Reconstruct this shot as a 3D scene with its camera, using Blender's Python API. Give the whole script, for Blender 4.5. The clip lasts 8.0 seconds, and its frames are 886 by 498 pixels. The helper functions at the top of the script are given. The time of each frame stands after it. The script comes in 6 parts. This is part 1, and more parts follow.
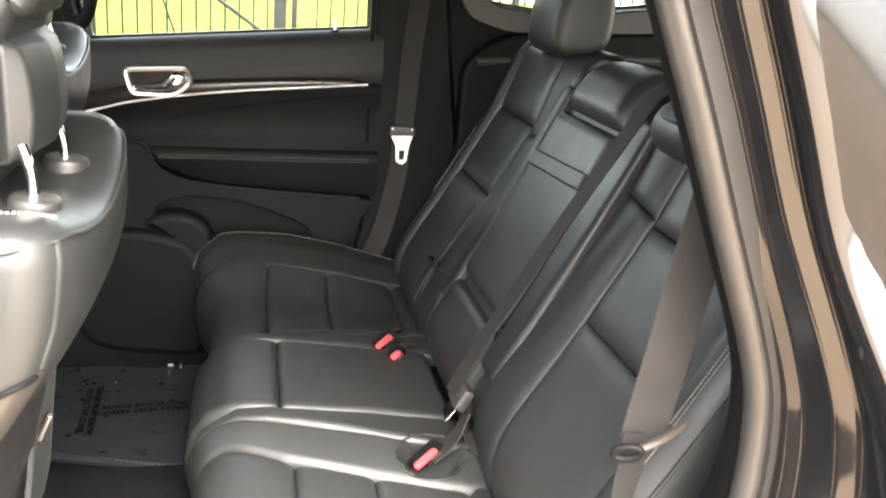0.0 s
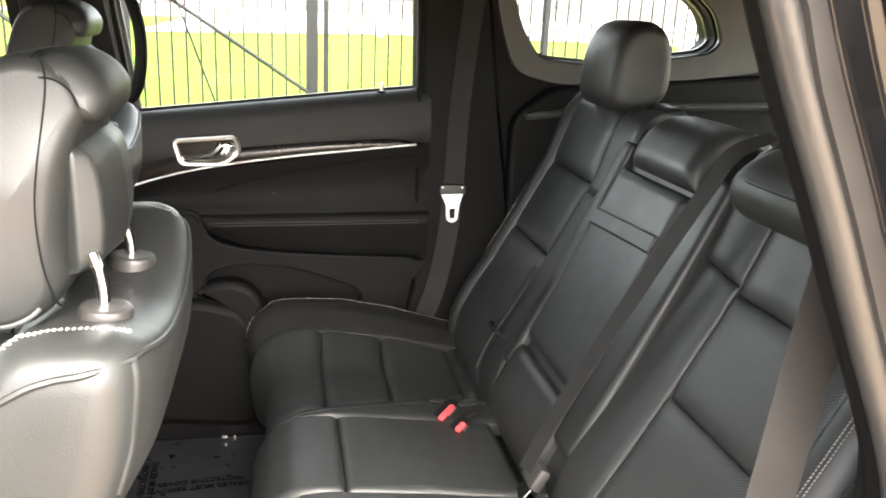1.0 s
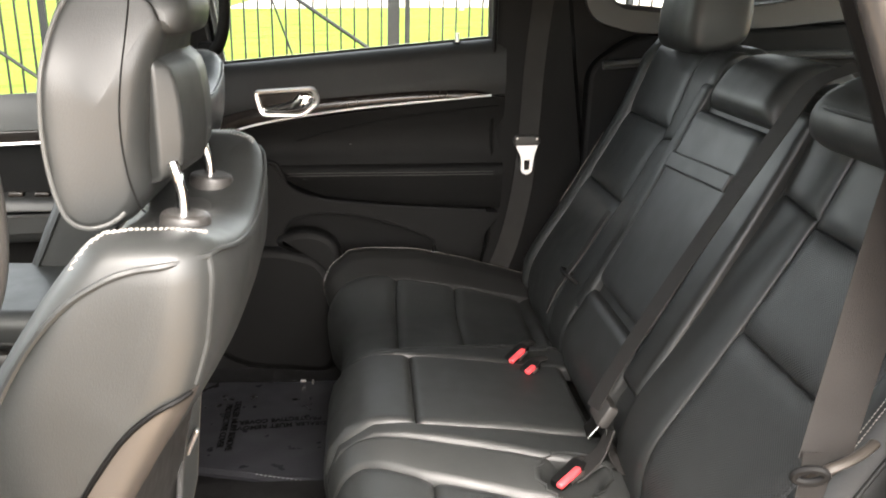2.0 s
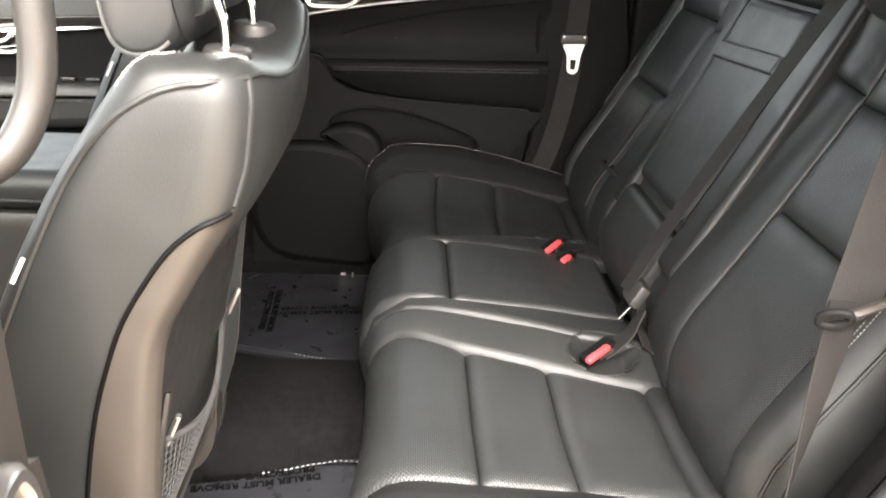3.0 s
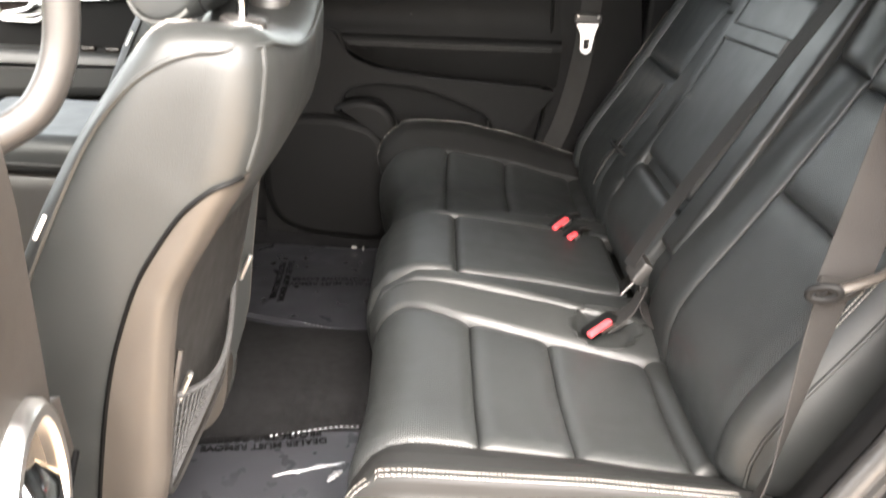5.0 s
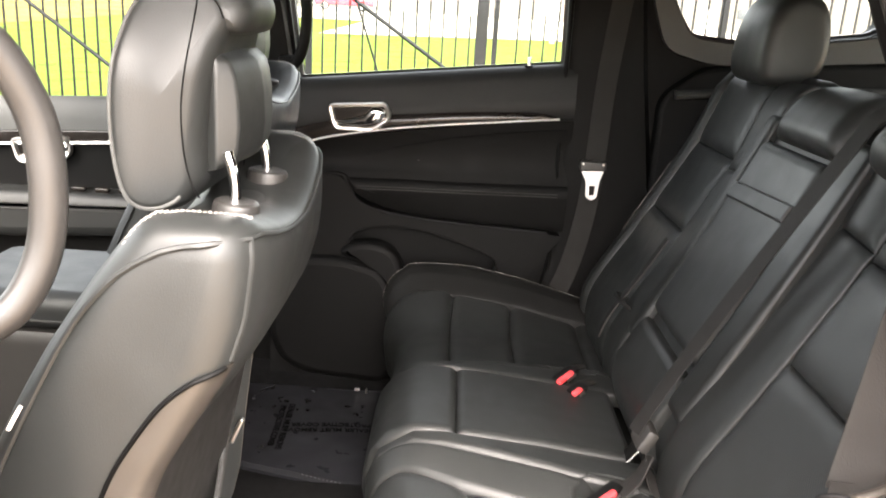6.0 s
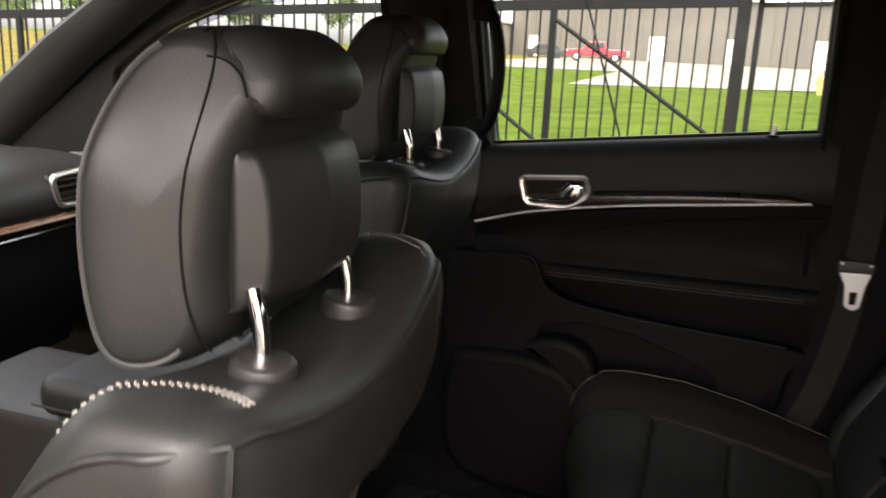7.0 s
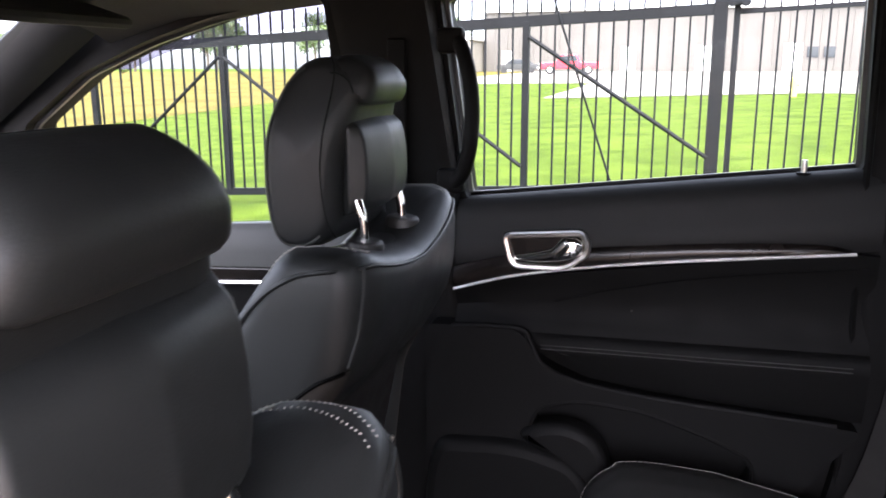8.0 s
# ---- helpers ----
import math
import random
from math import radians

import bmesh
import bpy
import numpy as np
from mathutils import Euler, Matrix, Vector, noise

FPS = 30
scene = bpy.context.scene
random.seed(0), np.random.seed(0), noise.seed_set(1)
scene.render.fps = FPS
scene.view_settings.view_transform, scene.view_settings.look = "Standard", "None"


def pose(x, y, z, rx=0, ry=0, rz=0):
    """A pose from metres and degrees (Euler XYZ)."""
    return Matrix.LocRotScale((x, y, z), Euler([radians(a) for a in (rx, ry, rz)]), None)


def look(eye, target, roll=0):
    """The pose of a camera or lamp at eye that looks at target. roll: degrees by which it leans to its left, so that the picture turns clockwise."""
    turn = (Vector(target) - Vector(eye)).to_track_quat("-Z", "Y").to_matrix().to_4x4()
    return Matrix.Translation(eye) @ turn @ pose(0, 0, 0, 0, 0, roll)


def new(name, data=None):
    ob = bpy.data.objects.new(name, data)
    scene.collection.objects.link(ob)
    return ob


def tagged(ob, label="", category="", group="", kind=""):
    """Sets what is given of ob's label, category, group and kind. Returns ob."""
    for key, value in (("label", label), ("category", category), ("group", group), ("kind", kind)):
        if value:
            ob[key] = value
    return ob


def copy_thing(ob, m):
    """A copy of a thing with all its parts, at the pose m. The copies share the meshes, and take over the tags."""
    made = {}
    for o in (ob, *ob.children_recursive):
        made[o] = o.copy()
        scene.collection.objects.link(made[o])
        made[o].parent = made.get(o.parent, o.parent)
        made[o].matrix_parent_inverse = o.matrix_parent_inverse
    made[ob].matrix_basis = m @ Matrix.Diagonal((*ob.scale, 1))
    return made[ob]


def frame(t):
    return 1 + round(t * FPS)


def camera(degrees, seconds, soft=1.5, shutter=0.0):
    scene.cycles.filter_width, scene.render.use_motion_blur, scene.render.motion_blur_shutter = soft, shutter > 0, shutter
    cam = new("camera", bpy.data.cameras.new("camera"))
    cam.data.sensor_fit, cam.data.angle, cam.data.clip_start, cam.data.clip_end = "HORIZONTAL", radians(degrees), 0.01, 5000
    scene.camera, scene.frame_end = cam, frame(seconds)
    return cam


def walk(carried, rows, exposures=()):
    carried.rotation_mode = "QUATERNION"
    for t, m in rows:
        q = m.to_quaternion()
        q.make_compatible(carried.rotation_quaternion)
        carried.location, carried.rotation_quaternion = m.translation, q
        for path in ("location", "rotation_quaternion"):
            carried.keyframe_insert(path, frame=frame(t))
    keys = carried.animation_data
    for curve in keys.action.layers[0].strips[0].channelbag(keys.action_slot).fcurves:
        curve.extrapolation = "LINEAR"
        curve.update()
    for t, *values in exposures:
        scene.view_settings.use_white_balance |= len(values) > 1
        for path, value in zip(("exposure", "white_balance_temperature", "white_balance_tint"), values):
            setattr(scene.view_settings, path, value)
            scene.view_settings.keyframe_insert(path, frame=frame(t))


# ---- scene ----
cam = camera(57.3, 8.0, soft=1.7, shutter=0.35)
PATH = [
    (0, (-0.501, -1.328, 1.588), (-0.037, 0.508, 0.946), 5.6),
    (0.5, (-0.538, -1.272, 1.615), (-0.051, 0.581, 1.041), 4.1),
    (1, (-0.542, -1.255, 1.621), (-0.157, 0.626, 1.062), 2.7),
    (1.2, (-0.54, -1.252, 1.621), (-0.195, 0.634, 1.055), 2.4),
    (2.3, (-0.523, -1.303, 1.54), (-0.382, 0.58, 0.882), 1.5),
    (2.5, (-0.52, -1.308, 1.526), (-0.402, 0.567, 0.838), 1.7),
    (3, (-0.517, -1.334, 1.483), (-0.436, 0.508, 0.708), 2.4),
    (3.5, (-0.521, -1.363, 1.453), (-0.455, 0.439, 0.587), 3.1),
    (4, (-0.516, -1.378, 1.421), (-0.462, 0.379, 0.468), 3.2),
    (4.5, (-0.514, -1.378, 1.426), (-0.466, 0.368, 0.451), 3.5),
    (5, (-0.508, -1.365, 1.483), (-0.458, 0.459, 0.662), 3.4),
    (5.2, (-0.506, -1.361, 1.502), (-0.458, 0.491, 0.747), 3.4),
    (6.3, (-0.457, -1.255, 1.554), (-0.533, 0.675, 1.033), 4.0),
    (6.5, (-0.425, -1.177, 1.555), (-0.615, 0.75, 1.055), 4.2),
    (6.7, (-0.403, -1.071, 1.555), (-0.824, 0.826, 1.082), 3.9),
    (7, (-0.426, -0.976, 1.565), (-1.012, 0.875, 1.085), 2.8),
    (7.2, (-0.459, -0.894, 1.568), (-1.098, 0.942, 1.099), 1.5),
    (7.5, (-0.507, -0.791, 1.583), (-1.127, 1.058, 1.14), 0.1),
    (8, (-0.496, -0.691, 1.598), (-1.049, 1.181, 1.163), -0.1),
]
EXPO = [(0.0, 5.1, 6750, 11), (1.0, 5.05, 6800, 11), (2.5, 4.4, 6800, 12), (3.0, 4.7, 6800, 12), (3.5, 4.65, 6800, 12), (4.5, 4.5, 6800, 12), (5.0, 5.05, 6800, 12), (5.2, 5.0, 6800, 12), (6.3, 4.2, 6900, 15), (7.0, 2.95, 6900, 16), (7.5, 2.9, 6800, 15), (8.0, 3.8, 5900, 23)]
walk(cam, [(t, look(eye, target, roll)) for t, eye, target, roll in PATH], EXPO)

import mathutils

# ---- light ----
GROUND = 0.25
world = bpy.data.worlds.new("sky")
scene.world = world
world.use_nodes = True
wn = world.node_tree
sky = wn.nodes.new("ShaderNodeTexSky")
sky.sky_type = 'NISHITA'
sky.sun_disc = False
sky.sun_elevation = radians(50)
sky.sun_rotation = radians(172)
sky.air_density, sky.dust_density = 1.0, 3.0
wn.nodes["Background"].inputs[1].default_value = 0.15
veil = wn.nodes.new("ShaderNodeHueSaturation")
veil.inputs["Saturation"].default_value = 0.28
wn.links.new(sky.outputs[0], veil.inputs["Color"])
wn.links.new(veil.outputs[0], wn.nodes["Background"].inputs[0])
sun_data = bpy.data.lights.new("sun", 'SUN')
sun_data.energy, sun_data.angle, sun_data.color = 0.9, radians(80), (1.0, 0.86, 0.70)
sun = new("sun", sun_data)
sun.matrix_world = look((1.0, -7.4, 8.8), (0, 0, 0))


# ---- materials ----
def mat(name, base, rough=0.5, metal=0.0, var=0.15, scale=8.0, grain=0.0, gscale=600.0, spec=0.5, coat=0.0, tint=None, each=0.0, wear=0.0, gtype='noise', gsize=None):
    m = bpy.data.materials.new(name)
    m.use_nodes = True
    nt = m.node_tree
    b = nt.nodes["Principled BSDF"]
    b.inputs["Roughness"].default_value = rough
    b.inputs["Metallic"].default_value = metal
    b.inputs["Specular IOR Level"].default_value = spec
    b.inputs["Coat Weight"].default_value = coat
    b.inputs["Coat Roughness"].default_value = 0.05
    co = nt.nodes.new("ShaderNodeTexCoord")
    big = nt.nodes.new("ShaderNodeTexNoise")
    big.inputs["Scale"].default_value = scale
    big.inputs["Detail"].default_value = 5
    nt.links.new(co.outputs["Object"], big.inputs["Vector"])
    mix = nt.nodes.new("ShaderNodeMix")
    mix.data_type = 'RGBA'
    lo = [c * (1 - var) for c in base]
    hi = [min(1, c * (1 + var)) for c in (tint or base)]
    mix.inputs[6].default_value = (*lo, 1)
    mix.inputs[7].default_value = (*hi, 1)
    ramp = nt.nodes.new("ShaderNodeMapRange")
    ramp.inputs[1].default_value, ramp.inputs[2].default_value = 0.3, 0.7
    nt.links.new(big.outputs[0], ramp.inputs[0])
    nt.links.new(ramp.outputs[0], mix.inputs[0])
    out = mix.outputs[2]
    if each:
        info = nt.nodes.new("ShaderNodeObjectInfo")
        hsv = nt.nodes.new("ShaderNodeHueSaturation")
        mr = nt.nodes.new("ShaderNodeMapRange")
        mr.inputs[3].default_value, mr.inputs[4].default_value = 1 - each, 1 + each
        nt.links.new(info.outputs["Random"], mr.inputs[0])
        nt.links.new(mr.outputs[0], hsv.inputs["Value"])
        nt.links.new(out, hsv.inputs["Color"])
        out = hsv.outputs[0]
    nt.links.new(out, b.inputs["Base Color"])
    rr = nt.nodes.new("ShaderNodeMapRange")
    rr.inputs[3].default_value = max(0.02, rough - 0.07 - wear)
    rr.inputs[4].default_value = min(1, rough + 0.07 + wear)
    mid = nt.nodes.new("ShaderNodeTexNoise")
    mid.inputs["Scale"].default_value = scale * 4
    mid.inputs["Detail"].default_value = 6
    nt.links.new(co.outputs["Object"], mid.inputs["Vector"])
    nt.links.new(mid.outputs[0], rr.inputs[0])
    nt.links.new(rr.outputs[0], b.inputs["Roughness"])
    if grain:
        g = nt.nodes.new("ShaderNodeTexVoronoi" if gtype != 'noise' else "ShaderNodeTexNoise")
        g.inputs["Scale"].default_value = gscale
        if gtype == 'holes':
            g.voronoi_dimensions = '2D'
            g.inputs["Randomness"].default_value = 0.0
        nt.links.new(co.outputs["UV" if gtype == 'holes' else "Object"], g.inputs["Vector"])
        h = g.outputs[0]
        if gtype == 'holes':
            st = nt.nodes.new("ShaderNodeMapRange")
            st.interpolation_type = 'SMOOTHSTEP'
            st.inputs[1].default_value, st.inputs[2].default_value = 0.18, 0.38
            nt.links.new(h, st.inputs[0])
            h = st.outputs[0]
            pit = nt.nodes.new("ShaderNodeMix")
            pit.data_type = 'RGBA'
            pit.inputs[6].default_value = (0.002, 0.002, 0.002, 1)
            nt.links.new(h, pit.inputs[0])
            nt.links.new(out, pit.inputs[7])
            nt.links.new(pit.outputs[2], b.inputs["Base Color"])
        bump = nt.nodes.new("ShaderNodeBump")
        bump.inputs["Strength"].default_value = grain
        bump.inputs["Distance"].default_value = gsize or 0.0008
        nt.links.new(h, bump.inputs["Height"])
        nt.links.new(bump.outputs[0], b.inputs["Normal"])
    return m


def glass(name, tintc, gloss=0.06):
    m = bpy.data.materials.new(name)
    m.use_nodes = True
    nt = m.node_tree
    nt.nodes.remove(nt.nodes["Principled BSDF"])
    tr = nt.nodes.new("ShaderNodeBsdfTransparent")
    tr.inputs[0].default_value = (*tintc, 1)
    gl = nt.nodes.new("ShaderNodeBsdfGlossy")
    gl.inputs["Roughness"].default_value = 0.01
    mx = nt.nodes.new("ShaderNodeMixShader")
    mx.inputs[0].default_value = gloss
    nt.links.new(tr.outputs[0], mx.inputs[1])
    nt.links.new(gl.outputs[0], mx.inputs[2])
    nt.links.new(mx.outputs[0], nt.nodes["Material Output"].inputs[0])
    return m


LEATHER = mat("black leather", (0.0112, 0.0121, 0.0118), 0.48, var=0.12, scale=6, grain=0.16, gscale=650, gtype='cells', gsize=0.0006, wear=0.05, spec=0.38)
# darker, duller copy of LEATHER: shade on the side bolsters put in the base
LEATHER_SHADED = mat("black leather, shade in base", (0.0095, 0.0096, 0.0094), 0.55, var=0.12, scale=6, grain=0.16, gscale=650, gtype='cells', gsize=0.0006, wear=0.05, spec=0.16)
PERF = mat("perforated leather", (0.0160, 0.0178, 0.0176), 0.46, var=0.1, scale=7, grain=0.85, gscale=285, gtype='holes', gsize=0.0008, wear=0.04, spec=0.38)
PLASTIC = mat("charcoal plastic", (0.017, 0.016, 0.015), 0.44, var=0.1, scale=9, grain=0.3, gscale=900, wear=0.05)
# near-black bases of the next three put the far side's shade into colour
DOORSKIN = mat("door moulding, shade in base", (0.0042, 0.0042, 0.0042), 0.60, var=0.1, scale=7, grain=0.3, gscale=800, wear=0.04, spec=0.08)
LOWER = mat("hard lower door plastic, shade in base", (0.0042, 0.0042, 0.0042), 0.55, var=0.1, scale=9, grain=0.3, gscale=900, spec=0.08)
SOFT = mat("soft touch trim, shade in base", (0.0035, 0.0035, 0.0035), 0.58, var=0.1, scale=6, grain=0.3, gscale=700, wear=0.04, spec=0.08)
# SOFT made lighter: light falling on the upper door is in the base
UPPER_LIT = mat("matt door skin, light in base", (0.0065, 0.0068, 0.0068), 0.6, var=0.1, scale=6, grain=0.3, gscale=700, spec=0.25)
# black trim; the brown of light from outdoors is put into this base
TRIM_LIT = mat("black trim, warm light in base", (0.0165, 0.0142, 0.0120), 0.45, var=0.1, scale=7, grain=0.25, gscale=800, wear=0.04)
COVER = mat("brown-black seat cover plastic", (0.021, 0.0180, 0.0150), 0.47, var=0.1, scale=9, grain=0.3, gscale=900, wear=0.05)
VINYL = mat("grey-brown vinyl", (0.0125, 0.0108, 0.0092), 0.48, var=0.1, scale=7, grain=0.2, gscale=700, wear=0.04, spec=0.35)
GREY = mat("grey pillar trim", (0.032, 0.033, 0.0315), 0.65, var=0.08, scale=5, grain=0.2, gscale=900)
HEADLINER = mat("black headliner cloth", (0.016, 0.016, 0.016), 0.95, var=0.12, scale=30, grain=0.4, gscale=1500)
CARPET = mat("black carpet", (0.0062, 0.0061, 0.0064), 0.98, var=0.35, scale=60, grain=0.9, gscale=900, gsize=0.003, spec=0.1)
MATFILM = mat("film covered mat", (0.0172, 0.0177, 0.0202), 0.30, var=0.08, scale=7, grain=0.22, gscale=14, gsize=0.004, wear=0.02, spec=0.16)
FILM = mat("clear film", (0.14, 0.143, 0.15), 0.15, var=0.4, scale=40)
GLOSSBLACK = mat("dark gloss wood", (0.005, 0.004, 0.0037), 0.24, var=0.5, scale=22, coat=0.0, spec=0.32, tint=(0.008, 0.0062, 0.0052))
WOOD = mat("brown wood trim", (0.10, 0.055, 0.032), 0.25, var=0.4, scale=25, coat=0.6)
CHROME = mat("chrome", (0.85, 0.85, 0.84), 0.10, metal=1.0, var=0.05, scale=12)
SATIN = mat("satin nickel", (0.62, 0.60, 0.57), 0.32, metal=1.0, var=0.06, scale=15)
STEEL = mat("bright steel", (0.80, 0.80, 0.78), 0.38, metal=0.7, var=0.05, scale=20)
PAINT = mat("black car paint", (0.006, 0.006, 0.0065), 0.06, var=0.06, scale=9, spec=0.5)
RUBBER = mat("rubber seal", (0.017, 0.0165, 0.016), 0.36, var=0.2, scale=14, grain=0.3, gscale=300)
WEB = mat("belt webbing", (0.0145, 0.0138, 0.0132), 0.75, var=0.12, scale=18, grain=0.7, gscale=800, gsize=0.001, spec=0.15)
RED = mat("red plastic", (0.56, 0.045, 0.052), 0.35, var=0.1, scale=25)
THREAD = mat("pale thread", (0.25, 0.238, 0.217), 0.8, var=0.2, scale=60)
DARKTHREAD = mat("grey thread", (0.022, 0.022, 0.021), 0.85, var=0.2, scale=60)
LABEL = mat("pale label", (0.62, 0.60, 0.55), 0.6, var=0.08, scale=25)
INK = mat("black ink", (0.002, 0.002, 0.002), 0.5, var=0.1, spec=0.05)
IRON = mat("black painted steel", (0.004, 0.0045, 0.0055), 0.5, var=0.3, scale=5, each=0.15, wear=0.1, spec=0.15)
NET = mat("net cord", (0.030, 0.030, 0.030), 0.85, var=0.2, scale=40)
CLEAR = glass("clear pane", (0.82, 0.84, 0.82), 0.003)
SMOKE = glass("smoked visor", (0.66, 0.64, 0.72), 0.02)
TINTED = glass("tinted pane", (0.80, 0.82, 0.80), 0.003)


# ---- building helpers ----
def part(name, bm, material, parent=None, label="", smooth=True):
    me = bpy.data.meshes.new(name)
    bmesh.ops.recalc_face_normals(bm, faces=bm.faces)
    if smooth:
        for f in bm.faces:
            f.smooth = len(f.verts) < 9
        for e in bm.edges:
            if len(e.link_faces) == 2 and e.calc_face_angle(0) > 0.75:
                e.smooth = False
    bm.to_mesh(me)
    bm.free()
    me.materials.append(material)
    ob = new(name, me)
    if smooth:
        ob.modifiers.new("even shading", 'WEIGHTED_NORMAL').keep_sharp = True
    if parent:
        ob.parent = parent
        ob.matrix_parent_inverse = world_of(parent).inverted()
    if label:
        ob["label"] = label
    return ob


def world_of(ob):
    m = ob.matrix_basis.copy()
    while ob.parent:
        m = ob.parent.matrix_basis @ ob.matrix_parent_inverse @ m
        ob = ob.parent
    return m


def thing(name, place, label, category, group="", kind=""):
    e = new(name)
    e.empty_display_size = 0.05
    e.location = place
    return tagged(e, label, category, group, kind)


def catmull(pts, n=6, closed=False):
    pts = [Vector(p) for p in pts]
    out = []
    k = len(pts)
    for i in range(k if closed else k - 1):
        if closed:
            a, b, c, d = (pts[(i + j) % k] for j in (-1, 0, 1, 2))
        else:
            a, b, c, d = pts[max(i - 1, 0)], pts[i], pts[i + 1], pts[min(i + 2, k - 1)]
        for j in range(n):
            t = j / n
            out.append(0.5 * (2 * b + (c - a) * t + (2 * a - 5 * b + 4 * c - d) * t * t + (3 * b - a - 3 * c + d) * t ** 3))
    if not closed:
        out.append(pts[-1])
    return out


def rounded(pts, r, n=5):
    """A polygon with rounded corners, as 2D vectors."""
    pts = [Vector(p) for p in pts]
    out = []
    k = len(pts)
    for i in range(k):
        a, b, c = pts[i - 1], pts[i], pts[(i + 1) % k]
        d1, d2 = (a - b), (c - b)
        q = min(r, d1.length * 0.48, d2.length * 0.48)
        p1, p2 = b + d1.normalized() * q, b + d2.normalized() * q
        for j in range(n + 1):
            t = j / n
            out.append(p1 * (1 - t) ** 2 + b * 2 * t * (1 - t) + p2 * t * t)
    return out


def loft(rings, closed=True, cap=True, bm=None):
    bm = bm or bmesh.new()
    rows = [[bm.verts.new(p) for p in ring] for ring in rings]
    for r0, r1 in zip(rows, rows[1:]):
        k = len(r0)
        for i in range(k if closed else k - 1):
            j = (i + 1) % k
            bm.faces.new((r0[i], r0[j], r1[j], r1[i]))
    if cap and closed:
        bm.faces.new(rows[0][::-1])
        bm.faces.new(rows[-1])
    return bm


def tube(pts, r, n=8, closed=False, smoothing=5, flat=1.0, bm=None, taper=None):
    pts = catmull(pts, smoothing, closed) if smoothing > 1 else [Vector(p) for p in pts]
    k = len(pts)
    rings = []
    up = Vector((0, 0, 1))
    prev = None
    for i, p in enumerate(pts):
        a = pts[i - 1] if (i or closed) else p
        b = pts[(i + 1) % k] if (i < k - 1 or closed) else p
        d = (b - a).normalized()
        if prev is None:
            s = d.cross(up)
            if s.length < 0.05:
                s = d.cross(Vector((1, 0, 0)))
        else:
            s = prev - d * prev.dot(d)
        s.normalize()
        prev = s
        w = s.cross(d)
        rad = r * (taper(i / (k - 1)) if taper else 1)
        rings.append([p + (s * math.cos(q) + w * math.sin(q) * flat) * rad for q in [2 * math.pi * j / n for j in range(n)]])
    if closed:
        rings.append(rings[0])
    return loft(rings, True, not closed, bm)


def rbox(size, center, r=0.004, turn=None, seg=2, bm=None):
    b = bmesh.new()
    bmesh.ops.create_cube(b, size=1)
    bmesh.ops.scale(b, vec=size, verts=b.verts)
    if r:
        bmesh.ops.bevel(b, geom=b.edges, offset=min(r, min(size) * 0.49), segments=seg, affect='EDGES', profile=0.5)
    m = Matrix.Translation(center) @ (turn.to_4x4() if turn else Matrix())
    bmesh.ops.transform(b, matrix=m, verts=b.verts)
    if bm is None:
        return b
    me = bpy.data.meshes.new("tmp")
    b.to_mesh(me)
    b.free()
    bm.from_mesh(me)
    bpy.data.meshes.remove(me)
    return bm


def disc(center, axis, r, h, n=24, bevel=0.003, bm=None):
    """A round button: bevelled disc that grows from center along axis."""
    axis = Vector(axis).normalized()
    s = axis.orthogonal().normalized()
    w = axis.cross(s)
    rings = []
    for rad, z in ((r, 0), (r, h - bevel), (r - bevel * 0.3, h - bevel * 0.3), (r - bevel, h)):
        rings.append([Vector(center) + axis * z + (s * math.cos(q) + w * math.sin(q)) * rad for q in [2 * math.pi * j / n for j in range(n)]])
    return loft(rings, bm=bm)


def inset(pts, d):
    k = len(pts)
    area = sum(pts[i - 1].x * pts[i].y - pts[i].x * pts[i - 1].y for i in range(k))
    sg = 1 if area > 0 else -1
    out = []
    for i in range(k):
        a, b, c = pts[i - 1], pts[i], pts[(i + 1) % k]
        t = (c - a)
        if t.length < 1e-9:
            out.append(b.copy())
            continue
        t.normalize()
        out.append(b + Vector((-t.y, t.x)) * d * sg)
    return out


def plate(outline, y0, y1, bevel=0.006, bm=None, warp=None):
    """A slab with outline in x, z that stands from y0 (back) to y1 (front face, rounded rim)."""
    o = [Vector(p) for p in outline]
    sg = 1 if y1 > y0 else -1
    rings = []
    for d, y in ((0, y0), (0, y1 - sg * bevel), (bevel * 0.12, y1 - sg * bevel * 0.5), (bevel * 0.45, y1 - sg * bevel * 0.15), (bevel, y1)):
        q = inset(o, d) if d else o
        rings.append([Vector((p.x, y, p.y)) for p in q])
    if warp:
        rings = [[warp(p) for p in ring] for ring in rings]
    return loft(rings, bm=bm)


def pillow(outline, yc, w, edge=0.03, bm=None, crown=0.0, hub=None):
    """An upholstered block: outline in x, z, swept across y with soft rims."""
    o = [Vector(p) for p in outline]
    c = sum(o, Vector((0, 0))) / len(o)
    rings = []
    for f, d in ((-1, 1.0), (-0.985, 0.72), (-0.93, 0.4), (-0.84, 0.16), (-0.7, 0.03), (-0.35, 0), (0, 0), (0.35, 0), (0.7, 0.03), (0.84, 0.16), (0.93, 0.4), (0.985, 0.72), (1, 1.0)):
        q = inset(o, d * edge - crown * (1 - f * f))
        rings.append([Vector((p.x, yc + f * w, p.y)) for p in q])
    if hub:
        # the flat ends close towards one point, slightly domed
        for sg in (-1, 1):
            q = inset(o, edge)
            more = [[Vector((hub.x + (p.x - hub.x) * k, yc + sg * (w + up), hub.y + (p.y - hub.y) * k)) for p in q] for k, up in ((0.8, 0.0007), (0.5, 0.0012), (0.2, 0.0014), (0.02, 0.0014))]
            rings = more[::-1] + rings if sg < 0 else rings + more
    return loft(rings, bm=bm)


